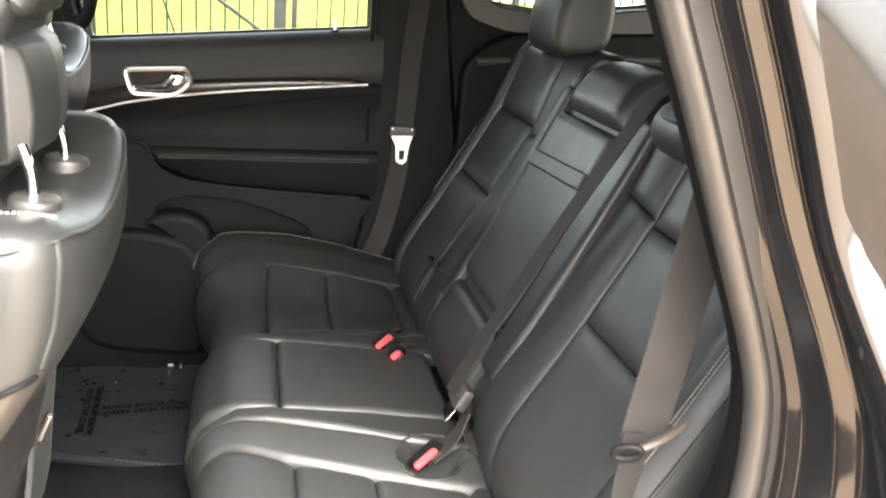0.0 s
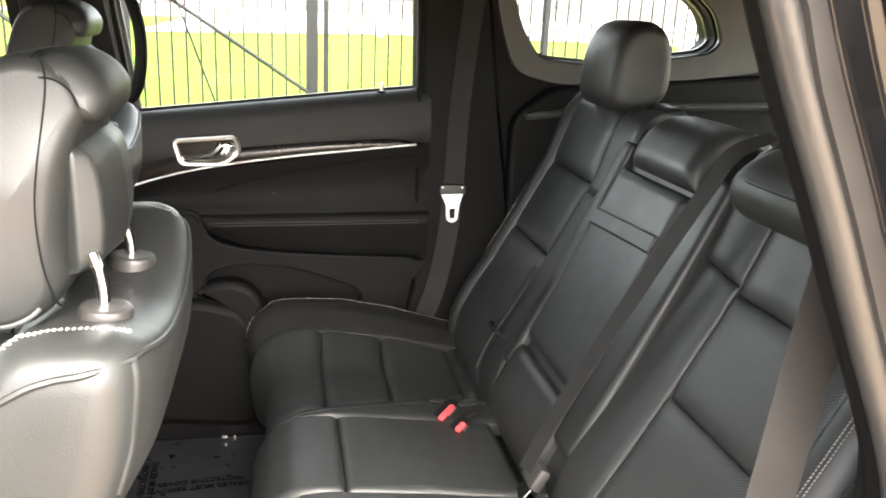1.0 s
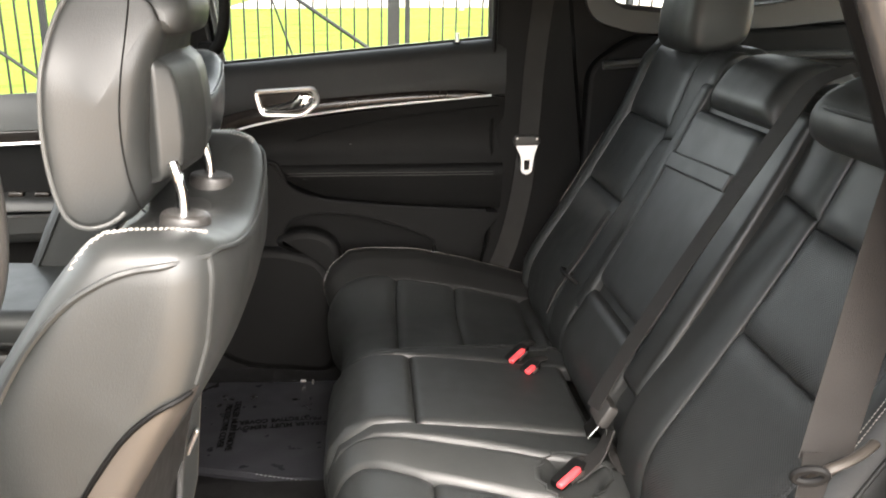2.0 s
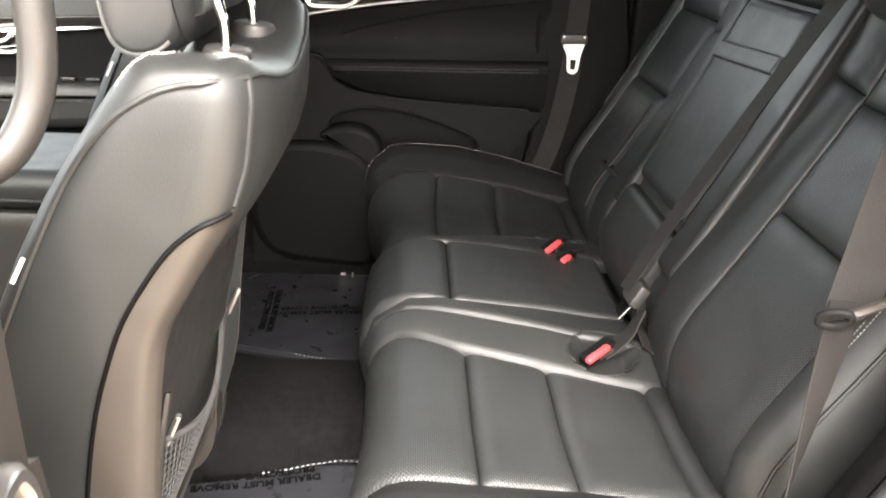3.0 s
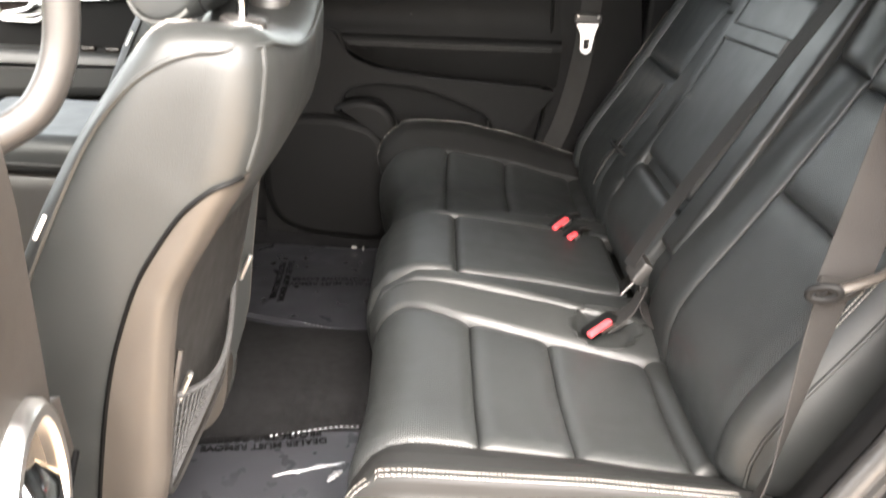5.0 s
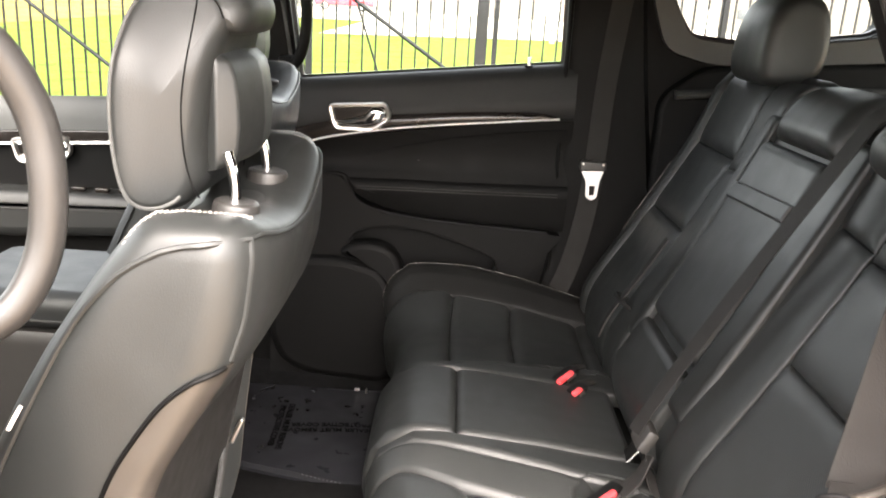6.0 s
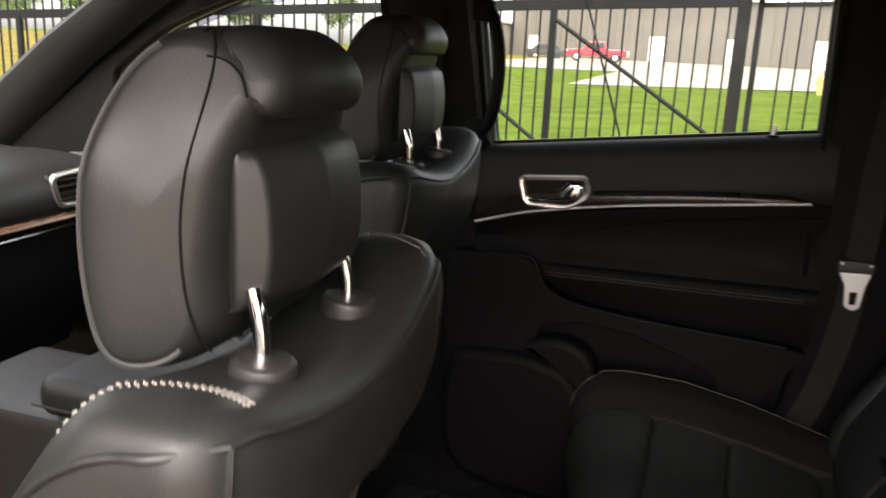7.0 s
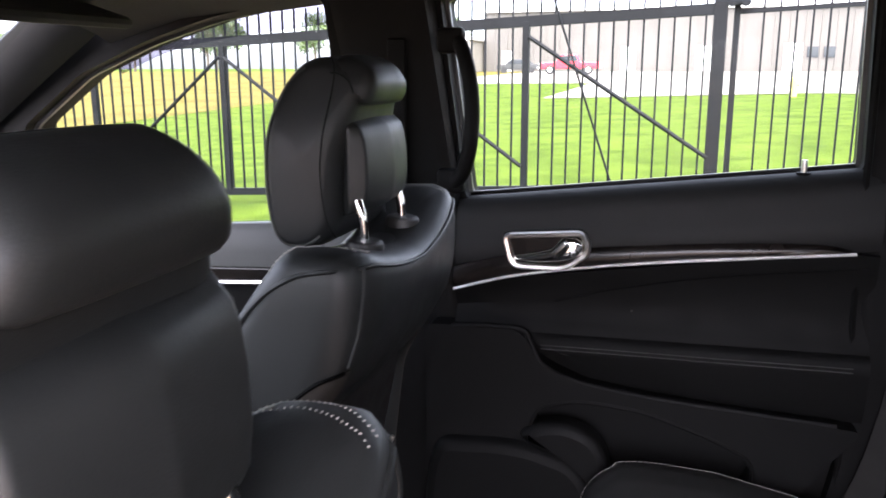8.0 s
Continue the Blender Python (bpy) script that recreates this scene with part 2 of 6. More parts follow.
def holed(outer, holes, y0, y1):
    """A wall in the x, z plane with openings right through it."""
    bm = bmesh.new()
    loops = [[Vector(p) for p in outer]] + [[Vector(p) for p in h] for h in holes]
    edges, fronts, backs = [], [], []
    for lp in loops:
        vs = [bm.verts.new((p.x, y0, p.y)) for p in lp]
        fronts.append(vs)
        for i in range(len(vs)):
            edges.append(bm.edges.new((vs[i - 1], vs[i])))
    made = bmesh.ops.triangle_fill(bm, edges=edges, use_beauty=True, use_dissolve=False)
    faces = [g for g in made["geom"] if isinstance(g, bmesh.types.BMFace)]
    twin = {}
    for vs in fronts:
        for v in vs:
            twin[v] = bm.verts.new((v.co.x, y1, v.co.z))
    for f in faces:
        bm.faces.new([twin[v] for v in reversed(f.verts)])
    for vs in fronts:
        for i in range(len(vs)):
            a, b = vs[i - 1], vs[i]
            bm.faces.new((a, b, twin[b], twin[a]))
    return bm


class Profile:
    """A smooth line in x, z, measured along its length."""

    def __init__(self, pts):
        self.p = catmull([Vector(q) for q in pts], 8)
        self.s = [0.0]
        for a, b in zip(self.p, self.p[1:]):
            self.s.append(self.s[-1] + (b - a).length)
        self.length = self.s[-1]

    def at(self, s):
        s = min(max(s, 0), self.length)
        i = 1
        while i < len(self.s) - 1 and self.s[i] < s:
            i += 1
        t = (s - self.s[i - 1]) / max(self.s[i] - self.s[i - 1], 1e-9)
        return self.p[i - 1].lerp(self.p[i], t)

    def normal(self, s):
        d = (self.at(s + 0.006) - self.at(s - 0.006)).normalized()
        return Vector((-d.y, d.x))

    def where(self, axis, v, start=0.0):
        best = min((abs(p[axis] - v), s) for p, s in zip(self.p, self.s) if s >= start)
        return best[1]


def steps(a, b, r, n):
    """Even steps with closer ones at both rims."""
    rim = [0, 0.08, 0.25, 0.5, 0.75, 1.0]
    r = min(r, (b - a) * 0.45)
    lo = [a + r * f for f in rim]
    hi = [b - r * f for f in reversed(rim)]
    mid = [lo[-1] + (hi[0] - lo[-1]) * i / n for i in range(1, n)]
    return lo + mid + hi


def pad(surf, u0, u1, v0, v1, bulge=0.012, rim=0.03, depth=0.02, n=8, dent=None, bm=None):
    """A padded panel on a surface surf(u, v, h): rounded rims, crowned middle, skirt going down."""
    us, vs = steps(u0, u1, rim, n), steps(v0, v1, rim, n)

    def prof(q):
        q = min(max(q, 0), 1)
        return math.sqrt(max(0, 1 - (1 - q) ** 2))
    grid = []
    for i, u in enumerate(us):
        row = []
        for j, v in enumerate(vs):
            h = prof(min(u - u0, u1 - u) / rim) * prof(min(v - v0, v1 - v) / rim) * bulge
            if dent:
                h += dent(u, v)
            row.append(surf(u, v, h))
        grid.append(row)
    bm = bm or bmesh.new()
    vv = [[bm.verts.new(p) for p in row] for row in grid]
    for i in range(len(us) - 1):
        for j in range(len(vs) - 1):
            bm.faces.new((vv[i][j], vv[i + 1][j], vv[i + 1][j + 1], vv[i][j + 1]))
    ringv = [(i, 0) for i in range(len(us))] + [(len(us) - 1, j) for j in range(1, len(vs))] + [(i, len(vs) - 1) for i in range(len(us) - 2, -1, -1)] + [(0, j) for j in range(len(vs) - 2, 0, -1)]
    low = [bm.verts.new(surf(us[i], vs[j], -depth)) for i, j in ringv]
    top = [vv[i][j] for i, j in ringv]
    for i in range(len(low)):
        bm.faces.new((top[i - 1], top[i], low[i], low[i - 1]))
    where = {}
    for i, u in enumerate(us):
        for j, v in enumerate(vs):
            where[vv[i][j]] = (u * 0.7071 + v * 0.7071, v * 0.7071 - u * 0.7071)
    for (i, j), w in zip(ringv, low):
        where[w] = where[vv[i][j]]
    lay = bm.loops.layers.uv.verify()
    for f in bm.faces:
        for c in f.loops:
            if c.vert in where:
                c[lay].uv = where[c.vert]
    return bm


def stitches(pts, length=0.007, gap=0.003, r=0.0011, bm=None):
    """A row of short thread stitches along a line."""
    pts = [Vector(p) for p in pts]
    bm = bm or bmesh.new()
    run, need = 0.0, 0.0
    for a, b in zip(pts, pts[1:]):
        d = b - a
        if d.length < 1e-7:
            continue
        pos = need - run
        while pos + length <= d.length + length * 0.5:
            p0 = a + d.normalized() * pos
            p1 = a + d.normalized() * (pos + length)
            tube([p0, (p0 + p1) / 2 + Vector((0, 0, r * 0.5)), p1], r, 5, smoothing=1, bm=bm)
            pos += length + gap
            need += length + gap
        run += d.length
    return bm


def rungs(ends, r=0.0011):
    """Short thread bars, each from one place to another, slightly arched."""
    bm = bmesh.new()
    for a, b in ends:
        tube([a, (a + b) / 2 + Vector((0, 0, r * 0.8)), b], r, 5, smoothing=1, bm=bm)
    return bm


def ribbon(pts, width_dir, width, thick=0.0012, bm=None, smoothing=5):
    """A strap: a flat band along pts; width_dir is the way across (one vector, or one for each point)."""
    dirs = [Vector(d) for d in width_dir] if isinstance(width_dir, list) else [Vector(width_dir)] * len(pts)
    p = catmull(pts, smoothing)
    q = catmull(dirs, smoothing)
    rings = []
    for i in range(len(p)):
        t = (p[min(i + 1, len(p) - 1)] - p[max(i - 1, 0)]).normalized()
        w = (q[i] - t * q[i].dot(t)).normalized()
        n = t.cross(w)
        hw, ht = width / 2, thick / 2
        rings.append([p[i] + w * a * hw + n * b * ht for a, b in ((-1, -0.4), (-0.97, -1), (0.97, -1), (1, -0.4), (1, 0.4), (0.97, 1), (-0.97, 1), (-1, 0.4))])
    return loft(rings, bm=bm)


# ---- the car's shell ----
FAR, NEAR = 0.74, -0.74
far_outer = [(-2.35, 0.50), (1.25, 0.50), (1.25, 1.74), (0.6, 1.80), (-1.0, 1.80), (-1.45, 1.74), (-1.75, 1.63), (-1.98, 1.49), (-2.35, 1.22)]
rear_window = rounded([(-0.874, 1.36), (-0.924, 1.725), (-0.225, 1.725), (-0.216, 1.432)], 0.02)
front_window = rounded([(-1.86, 1.245), (-1.86, 1.475), (-1.70, 1.588), (-1.537, 1.652), (-1.389, 1.694), (-1.263, 1.717), (-1.15, 1.730), (-1.095, 1.30)], 0.025)
quarter_window = rounded([(0.0, 1.70), (0.038, 1.592), (0.085, 1.524), (0.26, 1.513), (0.53, 1.552), (0.562, 1.58), (0.535, 1.65), (0.47, 1.70)], 0.03)


def shell_side():
    # far wall gets the shaded base; the near wall is lighter PLASTIC
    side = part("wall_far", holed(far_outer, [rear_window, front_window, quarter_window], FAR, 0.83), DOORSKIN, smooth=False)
    tagged(side, "dark moulded side of the car with three window openings", "car body", kind="structure")
    # grey surround of the quarter window, standing proud of the pillar
    ring = thing("quarter_trim", (0.28, FAR, 1.5), "grey moulded surround of the rear quarter window", "trim", kind="structure")
    outer = rounded([(-0.055, 1.76), (-0.02, 1.60), (0.02, 1.49), (0.13, 1.462), (0.34, 1.463), (0.70, 1.51), (0.75, 1.60), (0.60, 1.76)], 0.04)
    hole = inset(quarter_window, -0.006)
    part("surround", holed(outer, [hole], 0.715, 0.738), GREY, ring, smooth=False)
    part("gasket", tube([(p.x, 0.722, p.y) for p in hole], 0.006, 6, closed=True, smoothing=1), RUBBER, ring, "black rubber gasket")
    for name, outline, m, lab in (("window_1", rear_window, CLEAR, "clear side glass of the rear passenger door"), ("window_2", front_window, TINTED, "tinted side glass of the front passenger door"), ("window_3", quarter_window, CLEAR, "rear quarter glass")):
        w = thing(name, (0, 0.79, 1.5), lab, "car window", kind="structure")
        g = part("pane", plate(inset(outline, -0.012), 0.795, 0.791, 0.001), m, w, smooth=False)
        g.visible_shadow = False
        part("window_frame", tube([(p.x, 0.775, p.y) for p in outline], 0.008, 6, closed=True, smoothing=1), RUBBER, w, "black rubber run channel")


shell_side()


def wind_visor():
    v = thing("wind_visor", (-1.4, 0.81, 1.65), "smoked wind deflector strip over the front side window", "wind deflector")
    low = catmull([Vector(p) for p in ((-1.66, 1.588), (-1.60, 1.612), (-1.53, 1.636), (-1.46, 1.650), (-1.36, 1.664), (-1.25, 1.676), (-1.12, 1.688))], 4)
    high = catmull([Vector(p) for p in ((-1.67, 1.606), (-1.60, 1.650), (-1.53, 1.676), (-1.46, 1.698), (-1.36, 1.722), (-1.25, 1.738), (-1.12, 1.75))], 4)
    rings = [[Vector((p.x, 0.822, p.y)), Vector((p.x, 0.825, p.y)), Vector((q.x, 0.813, q.y)), Vector((q.x, 0.810, q.y))] for p, q in zip(low, high)]
    g = part("strip", loft(rings), SMOKE, v, smooth=False)
    g.visible_shadow = False


wind_visor()

# near side: front end, B-pillar, roof rail and rear quarter round the open doorway
seal_line = [(-0.235, 1.655), (-0.204, 1.585), (-0.164, 1.505), (-0.121, 1.414), (-0.072, 1.311), (-0.050, 1.243), (-0.042, 1.144), (-0.060, 1.06), (-0.090, 0.99), (-0.14, 0.885), (-0.19, 0.79), (-0.26, 0.68), (-0.34, 0.605), (-0.44, 0.575)]
doorway = [Vector(p) for p in seal_line] + [Vector(p) for p in ((-0.60, 0.570), (-0.80, 0.570), (-0.88, 0.60), (-0.90, 0.70), (-0.895, 1.0), (-0.895, 1.30), (-0.915, 1.50), (-0.945, 1.66), (-0.90, 1.70), (-0.30, 1.70))]


def near_side():
    outer = [(-2.35, 0.50), (1.25, 0.50), (1.25, 1.74), (0.6, 1.80), (-1.0, 1.80), (-1.45, 1.74), (-1.75, 1.63), (-1.98, 1.49), (-2.35, 1.22)]
    hole_rear = catmull(doorway, 3, True)
    nw = [Vector((p.x, p.y)) for p in front_window]
    qw = [Vector((p.x + 0.05, p.y)) for p in quarter_window]
    w = part("wall_near", holed(outer, [[(p.x, p.y) for p in hole_rear], [(p.x, p.y) for p in nw], [(p.x, p.y) for p in qw]], -0.745, -0.785), PLASTIC, smooth=False)
    tagged(w, "dark moulded side of the car round the open rear doorway", "car body", kind="structure")
    for name, outline, m in (("window_4", nw, TINTED), ("window_5", qw, CLEAR)):
        wd = thing(name, (0, -0.77, 1.5), "tinted side glass seen from inside the car", "car window", kind="structure")
        g = part("pane", plate(inset(outline, -0.012), -0.768, -0.764, 0.001), m, wd, smooth=False)
        g.visible_shadow = False


near_side()


def tuck(z, y):
    """The body leans in above the belt line."""
    q = min(max((1.46 - z) / 0.28, 0), 1)
    return -0.76 + (y + 0.76) * (0.58 + 0.42 * q * q * (3 - 2 * q)) if y < -0.76 else y


def sweep_edge(path, section, closed=False):
    """Sweeps a section (offset away from the opening, y) along a line in x, z."""
    p = catmull([Vector(q) for q in path], 6)
    rings = []
    for i in range(len(p)):
        t = (p[min(i + 1, len(p) - 1)] - p[max(i - 1, 0)]).normalized()
        n = Vector((-t.y, t.x))
        rings.append([Vector((p[i].x + n.x * a, tuck(p[i].y, y), p[i].y + n.y * a)) for a, y in section])
    return rings


def door_jamb():
    j = thing("door_jamb", (-0.1, -0.8, 0.6), "black painted door jamb with rubber weatherstrip round the doorway", "door jamb", kind="structure")
    path = [(-0.262, 1.72)] + seal_line + [(-0.62, 0.568), (-0.86, 0.566)]
    part("inner_trim", loft(sweep_edge(path, [(-0.004, -0.745), (-0.008, -0.735), (-0.004, -0.722), (0.012, -0.70), (0.03, -0.672), (0.06, -0.655), (0.12, -0.65), (0.12, -0.70), (0.06, -0.745)])), SOFT, j, "charcoal moulded pillar trim")
    part("weatherstrip", tube([(p.x, -0.764, p.y) for p in catmull([Vector(q) for q in path], 6)], 0.0145, 12, smoothing=1), RUBBER, j, "ribbed black rubber weatherstrip")
    part("weatherstrip_lip", tube([(p.x + 0.004, -0.748, p.y) for p in catmull([Vector(q) for q in path], 6)], 0.006, 8, smoothing=1), RUBBER, j, "rubber lip")
    part("painted_flange", loft(sweep_edge(path, [(0.014, -0.770), (0.008, -0.780), (0.006, -0.790), (0.008, -0.797), (0.014, -0.801), (0.018, -0.808), (0.022, -0.838), (0.025, -0.845), (0.036, -0.850), (0.040, -0.857), (0.042, -0.890), (0.039, -0.904), (0.027, -0.914), (0.020, -0.922), (0.019, -0.940), (0.021, -0.948), (0.027, -0.952), (0.045, -0.948), (0.060, -0.90), (0.060, -0.79)])), PAINT, j, "glossy black painted flange with pressed steps")
    # outer skin behind the doorway
    line = catmull([Vector(q) for q in path], 6)
    zs, xs = [p.y for p in reversed(line)], [p.x for p in reversed(line)]
    bm = bmesh.new()
    rows = []
    for i in range(25):
        z = 1.72 - 0.04 * i
        edge = float(np.interp(z, zs, xs)) + 0.026
        far = 0.20 if z > 1.35 else 1.20
        row = []
        for q in (0.0, 0.008, 0.02, 0.035, 0.06, 0.10, far):
            k = min(q / 0.06, 1)
            k = k * k * (3 - 2 * k)
            skin = -0.871 + 0.09 * (z - 1.6)
            row.append(bm.verts.new((edge + q, tuck(z, -0.949) * (1 - k) + skin * k, z)))
        rows.append(row)
    for r0, r1 in zip(rows, rows[1:]):
        for k in range(6):
            bm.faces.new((r0[k], r1[k], r1[k + 1], r0[k + 1]))
    bmesh.ops.solidify(bm, geom=bm.faces[:], thickness=0.004)
    part("body_skin", bm, PAINT, j, "glossy black painted body side")


door_jamb()


def b_pillars():
    for sgn, name in ((-1, "near"), (1, "far")):
        t = thing("b_pillar_trim", (-0.97, sgn * 0.72, 0.9), "charcoal moulded centre pillar cover with a loop grab handle", "pillar trim", "pillar covers", "structure")
        rings = []
        for z, xa, xb, y in ((0.56, -1.10, -0.82, 0.742), (0.75, -1.09, -0.845, 0.735), (1.0, -1.075, -0.865, 0.727), (1.25, -1.07, -0.872, 0.720), (1.40, -1.075, -0.882, 0.712), (1.55, -1.10, -0.905, 0.705), (1.76, -1.14, -0.935, 0.69)):
            yy = 0.752
            rings.append([Vector((xa, sgn * yy, z)), Vector((xa + 0.012, sgn * (y + 0.008), z)), Vector((xa + 0.035, sgn * y, z)), Vector(((xa + xb) / 2, sgn * (y - 0.003), z)), Vector((xb - 0.035, sgn * y, z)), Vector((xb - 0.012, sgn * (y + 0.008), z)), Vector((xb, sgn * yy, z))])
        part("cover", loft(rings), SOFT, t)
        # loop handle
        hx = -0.885 if sgn > 0 else -0.856
        dz = 0.0 if sgn > 0 else -0.125
        pts = [(hx, 0.712, 1.645), (hx + 0.018, 0.690, 1.625), (hx + 0.035, 0.672, 1.575), (hx + 0.04, 0.668, 1.52), (hx + 0.034, 0.672, 1.46), (hx + 0.016, 0.690, 1.415), (hx - 0.012, 0.715, 1.395)]
        # one handle material: shaded base on the far side, lighter on the near
        part("grab_handle", tube([(x, sgn * y, z + dz) for x, y, z in pts], 0.0125, 10, flat=1.25), SOFT if sgn > 0 else PLASTIC, t, "soft black loop grab handle")
        for z in ((1.645, 1.40) if sgn > 0 else (1.645,)):
            part("handle_foot", rbox((0.05, 0.03, 0.045), (hx - 0.01, sgn * 0.712, z + dz), 0.01), SOFT, t)
        part("belt_slide", rbox((0.035, 0.012, 0.30), (-0.99, sgn * 0.695, 1.5), 0.005), SOFT, t, "belt height adjuster track")


b_pillars()


def floor_and_roof():
    sec = [(-0.735, 0.50), (-0.735, 0.60), (-0.66, 0.59), (-0.62, 0.568), (-0.30, 0.563), (-0.185, 0.568), (-0.145, 0.60), (-0.11, 0.625), (0.0, 0.632), (0.11, 0.625), (0.145, 0.60), (0.185, 0.568), (0.30, 0.563), (0.62, 0.568), (0.66, 0.59), (0.735, 0.60), (0.735, 0.50)]
    rings = [[Vector((x, y, z)) for y, z in sec] for x in (-2.3, -1.3, -0.9, -0.6, -0.3, 0.0, 0.3)]
    tagged(part("floor", loft(rings), CARPET), "black carpeted car floor with a low centre tunnel", "floor", kind="structure")
    tagged(part("cargo_floor", rbox((1.0, 1.46, 0.05), (0.78, 0, 0.93), 0.01), CARPET), "black carpeted cargo floor behind the rear seat", "floor", kind="structure")
    # headliner, sagging towards its rims, with the opening of the glass roof
    bm = bmesh.new()
    xs = (-1.62, -1.45, -1.15, -0.6, 0.0, 0.35, 0.7, 1.25)
    drops = (-0.075, -0.03, 0.0, 0.01, 0.005, -0.005, -0.02, -0.06)
    ys = (-0.76, -0.70, -0.62, -0.42, -0.2, 0, 0.2, 0.42, 0.62, 0.70, 0.76)
    under = [[bm.verts.new((x, y, 1.79 + dz - 0.075 * (abs(y) / 0.76) ** 5)) for y in ys] for x, dz in zip(xs, drops)]
    over = [[bm.verts.new((x, y, 1.90 + dz)) for y in ys] for x, dz in zip(xs, drops)]
    solid = lambda i, j: 0 <= i < 7 and 0 <= j < 10 and not (2 <= i < 5 and 3 <= j < 7)
    for i in range(7):
        for j in range(10):
            if not solid(i, j):
                continue
            bm.faces.new((under[i][j], under[i + 1][j], under[i + 1][j + 1], under[i][j + 1]))
            bm.faces.new((over[i][j], over[i][j + 1], over[i + 1][j + 1], over[i + 1][j]))
            for di, dj, p, q in ((-1, 0, (i, j), (i, j + 1)), (1, 0, (i + 1, j), (i + 1, j + 1)), (0, -1, (i, j), (i + 1, j)), (0, 1, (i, j + 1), (i + 1, j + 1))):
                if not solid(i + di, j + dj):
                    bm.faces.new((under[p[0]][p[1]], under[q[0]][q[1]], over[q[0]][q[1]], over[p[0]][p[1]]))
    tagged(part("ceiling", bm, HEADLINER), "black cloth headliner of the car with a glass roof opening", "ceiling", kind="structure")
    tagged(part("sunshade", rbox((1.54, 0.88, 0.012), (-0.40, 0, 1.868), 0.004), HEADLINER), "black cloth shade closed under the glass roof", "sunshade", kind="structure")
    tagged(part("wall_rear", rbox((0.05, 1.5, 0.75), (1.24, 0, 0.88), 0.01), PLASTIC), "dark tailgate trim below the rear glass", "car body", kind="structure")
    w = thing("window_6", (1.24, 0, 1.5), "tinted rear window glass", "car window", kind="structure")
    g = part("pane", rbox((0.005, 1.46, 0.50), (1.235, 0, 1.50), 0), TINTED, w, smooth=False)
    g.visible_shadow = False
    w = thing("window_7", (-1.9, 0, 1.5), "raked windscreen glass", "car window", kind="structure")
    bm = bmesh.new()
    vs = [bm.verts.new(p) for p in ((-2.38, -0.72, 1.23), (-2.40, 0.0, 1.23), (-2.38, 0.72, 1.23), (-1.66, 0.62, 1.72), (-1.64, 0, 1.73), (-1.66, -0.62, 1.72))]
    bm.faces.new((vs[0], vs[1], vs[4], vs[5]))
    bm.faces.new((vs[1], vs[2], vs[3], vs[4]))
    bmesh.ops.solidify(bm, geom=bm.faces[:], thickness=0.005)
    g = part("pane", bm, CLEAR, w, smooth=False)
    g.visible_shadow = False
    for sgn in (-1, 1):
        a = thing("a_pillar_trim", (-2.0, sgn * 0.74, 1.3), "dark moulded windscreen pillar cover", "pillar trim", "windscreen pillar covers", "structure")
        rings = []
        for x, z, wd in ((-2.38, 1.20, 0.07), (-2.15, 1.375, 0.06), (-1.95, 1.52, 0.055), (-1.78, 1.625, 0.05), (-1.66, 1.70, 0.05)):
            y = 0.735 - (z - 1.2) * 0.10
            rings.append([Vector((x + a1 * wd, sgn * (y + b1), z + c1 * wd)) for a1, b1, c1 in ((0.9, 0.02, -0.6), (0.75, -0.02, -0.35), (0.2, -0.05, 0.0), (-0.5, -0.055, 0.4), (-0.9, -0.02, 0.7), (-0.6, 0.03, 0.6))])
        part("cover", loft(rings), UPPER_LIT, a)


floor_and_roof()


# ---- rear bench ----
CUSH = Profile([(-0.530, 0.60), (-0.552, 0.67), (-0.566, 0.745), (-0.565, 0.793), (-0.546, 0.828), (-0.508, 0.842), (-0.44, 0.838), (-0.32, 0.826), (-0.2, 0.812), (-0.09, 0.80)])
BACK = Profile([(-0.085, 0.76), (-0.118, 0.83), (-0.122, 0.90), (-0.096, 0.965), (-0.03, 1.075), (0.065, 1.25), (0.108, 1.35), (0.130, 1.41), (0.155, 1.443), (0.205, 1.448), (0.24, 1.43)])
MIDDLE = Profile([(-0.075, 0.78), (-0.122, 0.85), (-0.128, 0.91), (-0.106, 0.955), (-0.029, 1.103), (0.044, 1.253), (0.088, 1.348), (0.112, 1.40), (0.138, 1.428), (0.18, 1.433), (0.23, 1.41)])


def on(profile, lift=0.0):
    def surf(s, y, h):
        p, n = profile.at(s), profile.normal(s)
        return Vector((p.x + n.x * (h + lift), y, p.y + n.y * (h + lift)))
    return surf


def lip(x):
    """Outer rim of the raised middle of the cushion: it widens towards the seat back."""
    return float(np.interp(x, (-0.56, -0.533, -0.444, -0.288, -0.158), (0.185, 0.189, 0.226, 0.266, 0.288)))


def fold(x):
    """Crease along the raised middle."""
    return float(np.interp(x, (-0.56, -0.534, -0.399, -0.272, -0.15), (0.141, 0.145, 0.172, 0.197, 0.214)))


WELLS = ((-0.213, -0.232), (-0.208, 0.226))


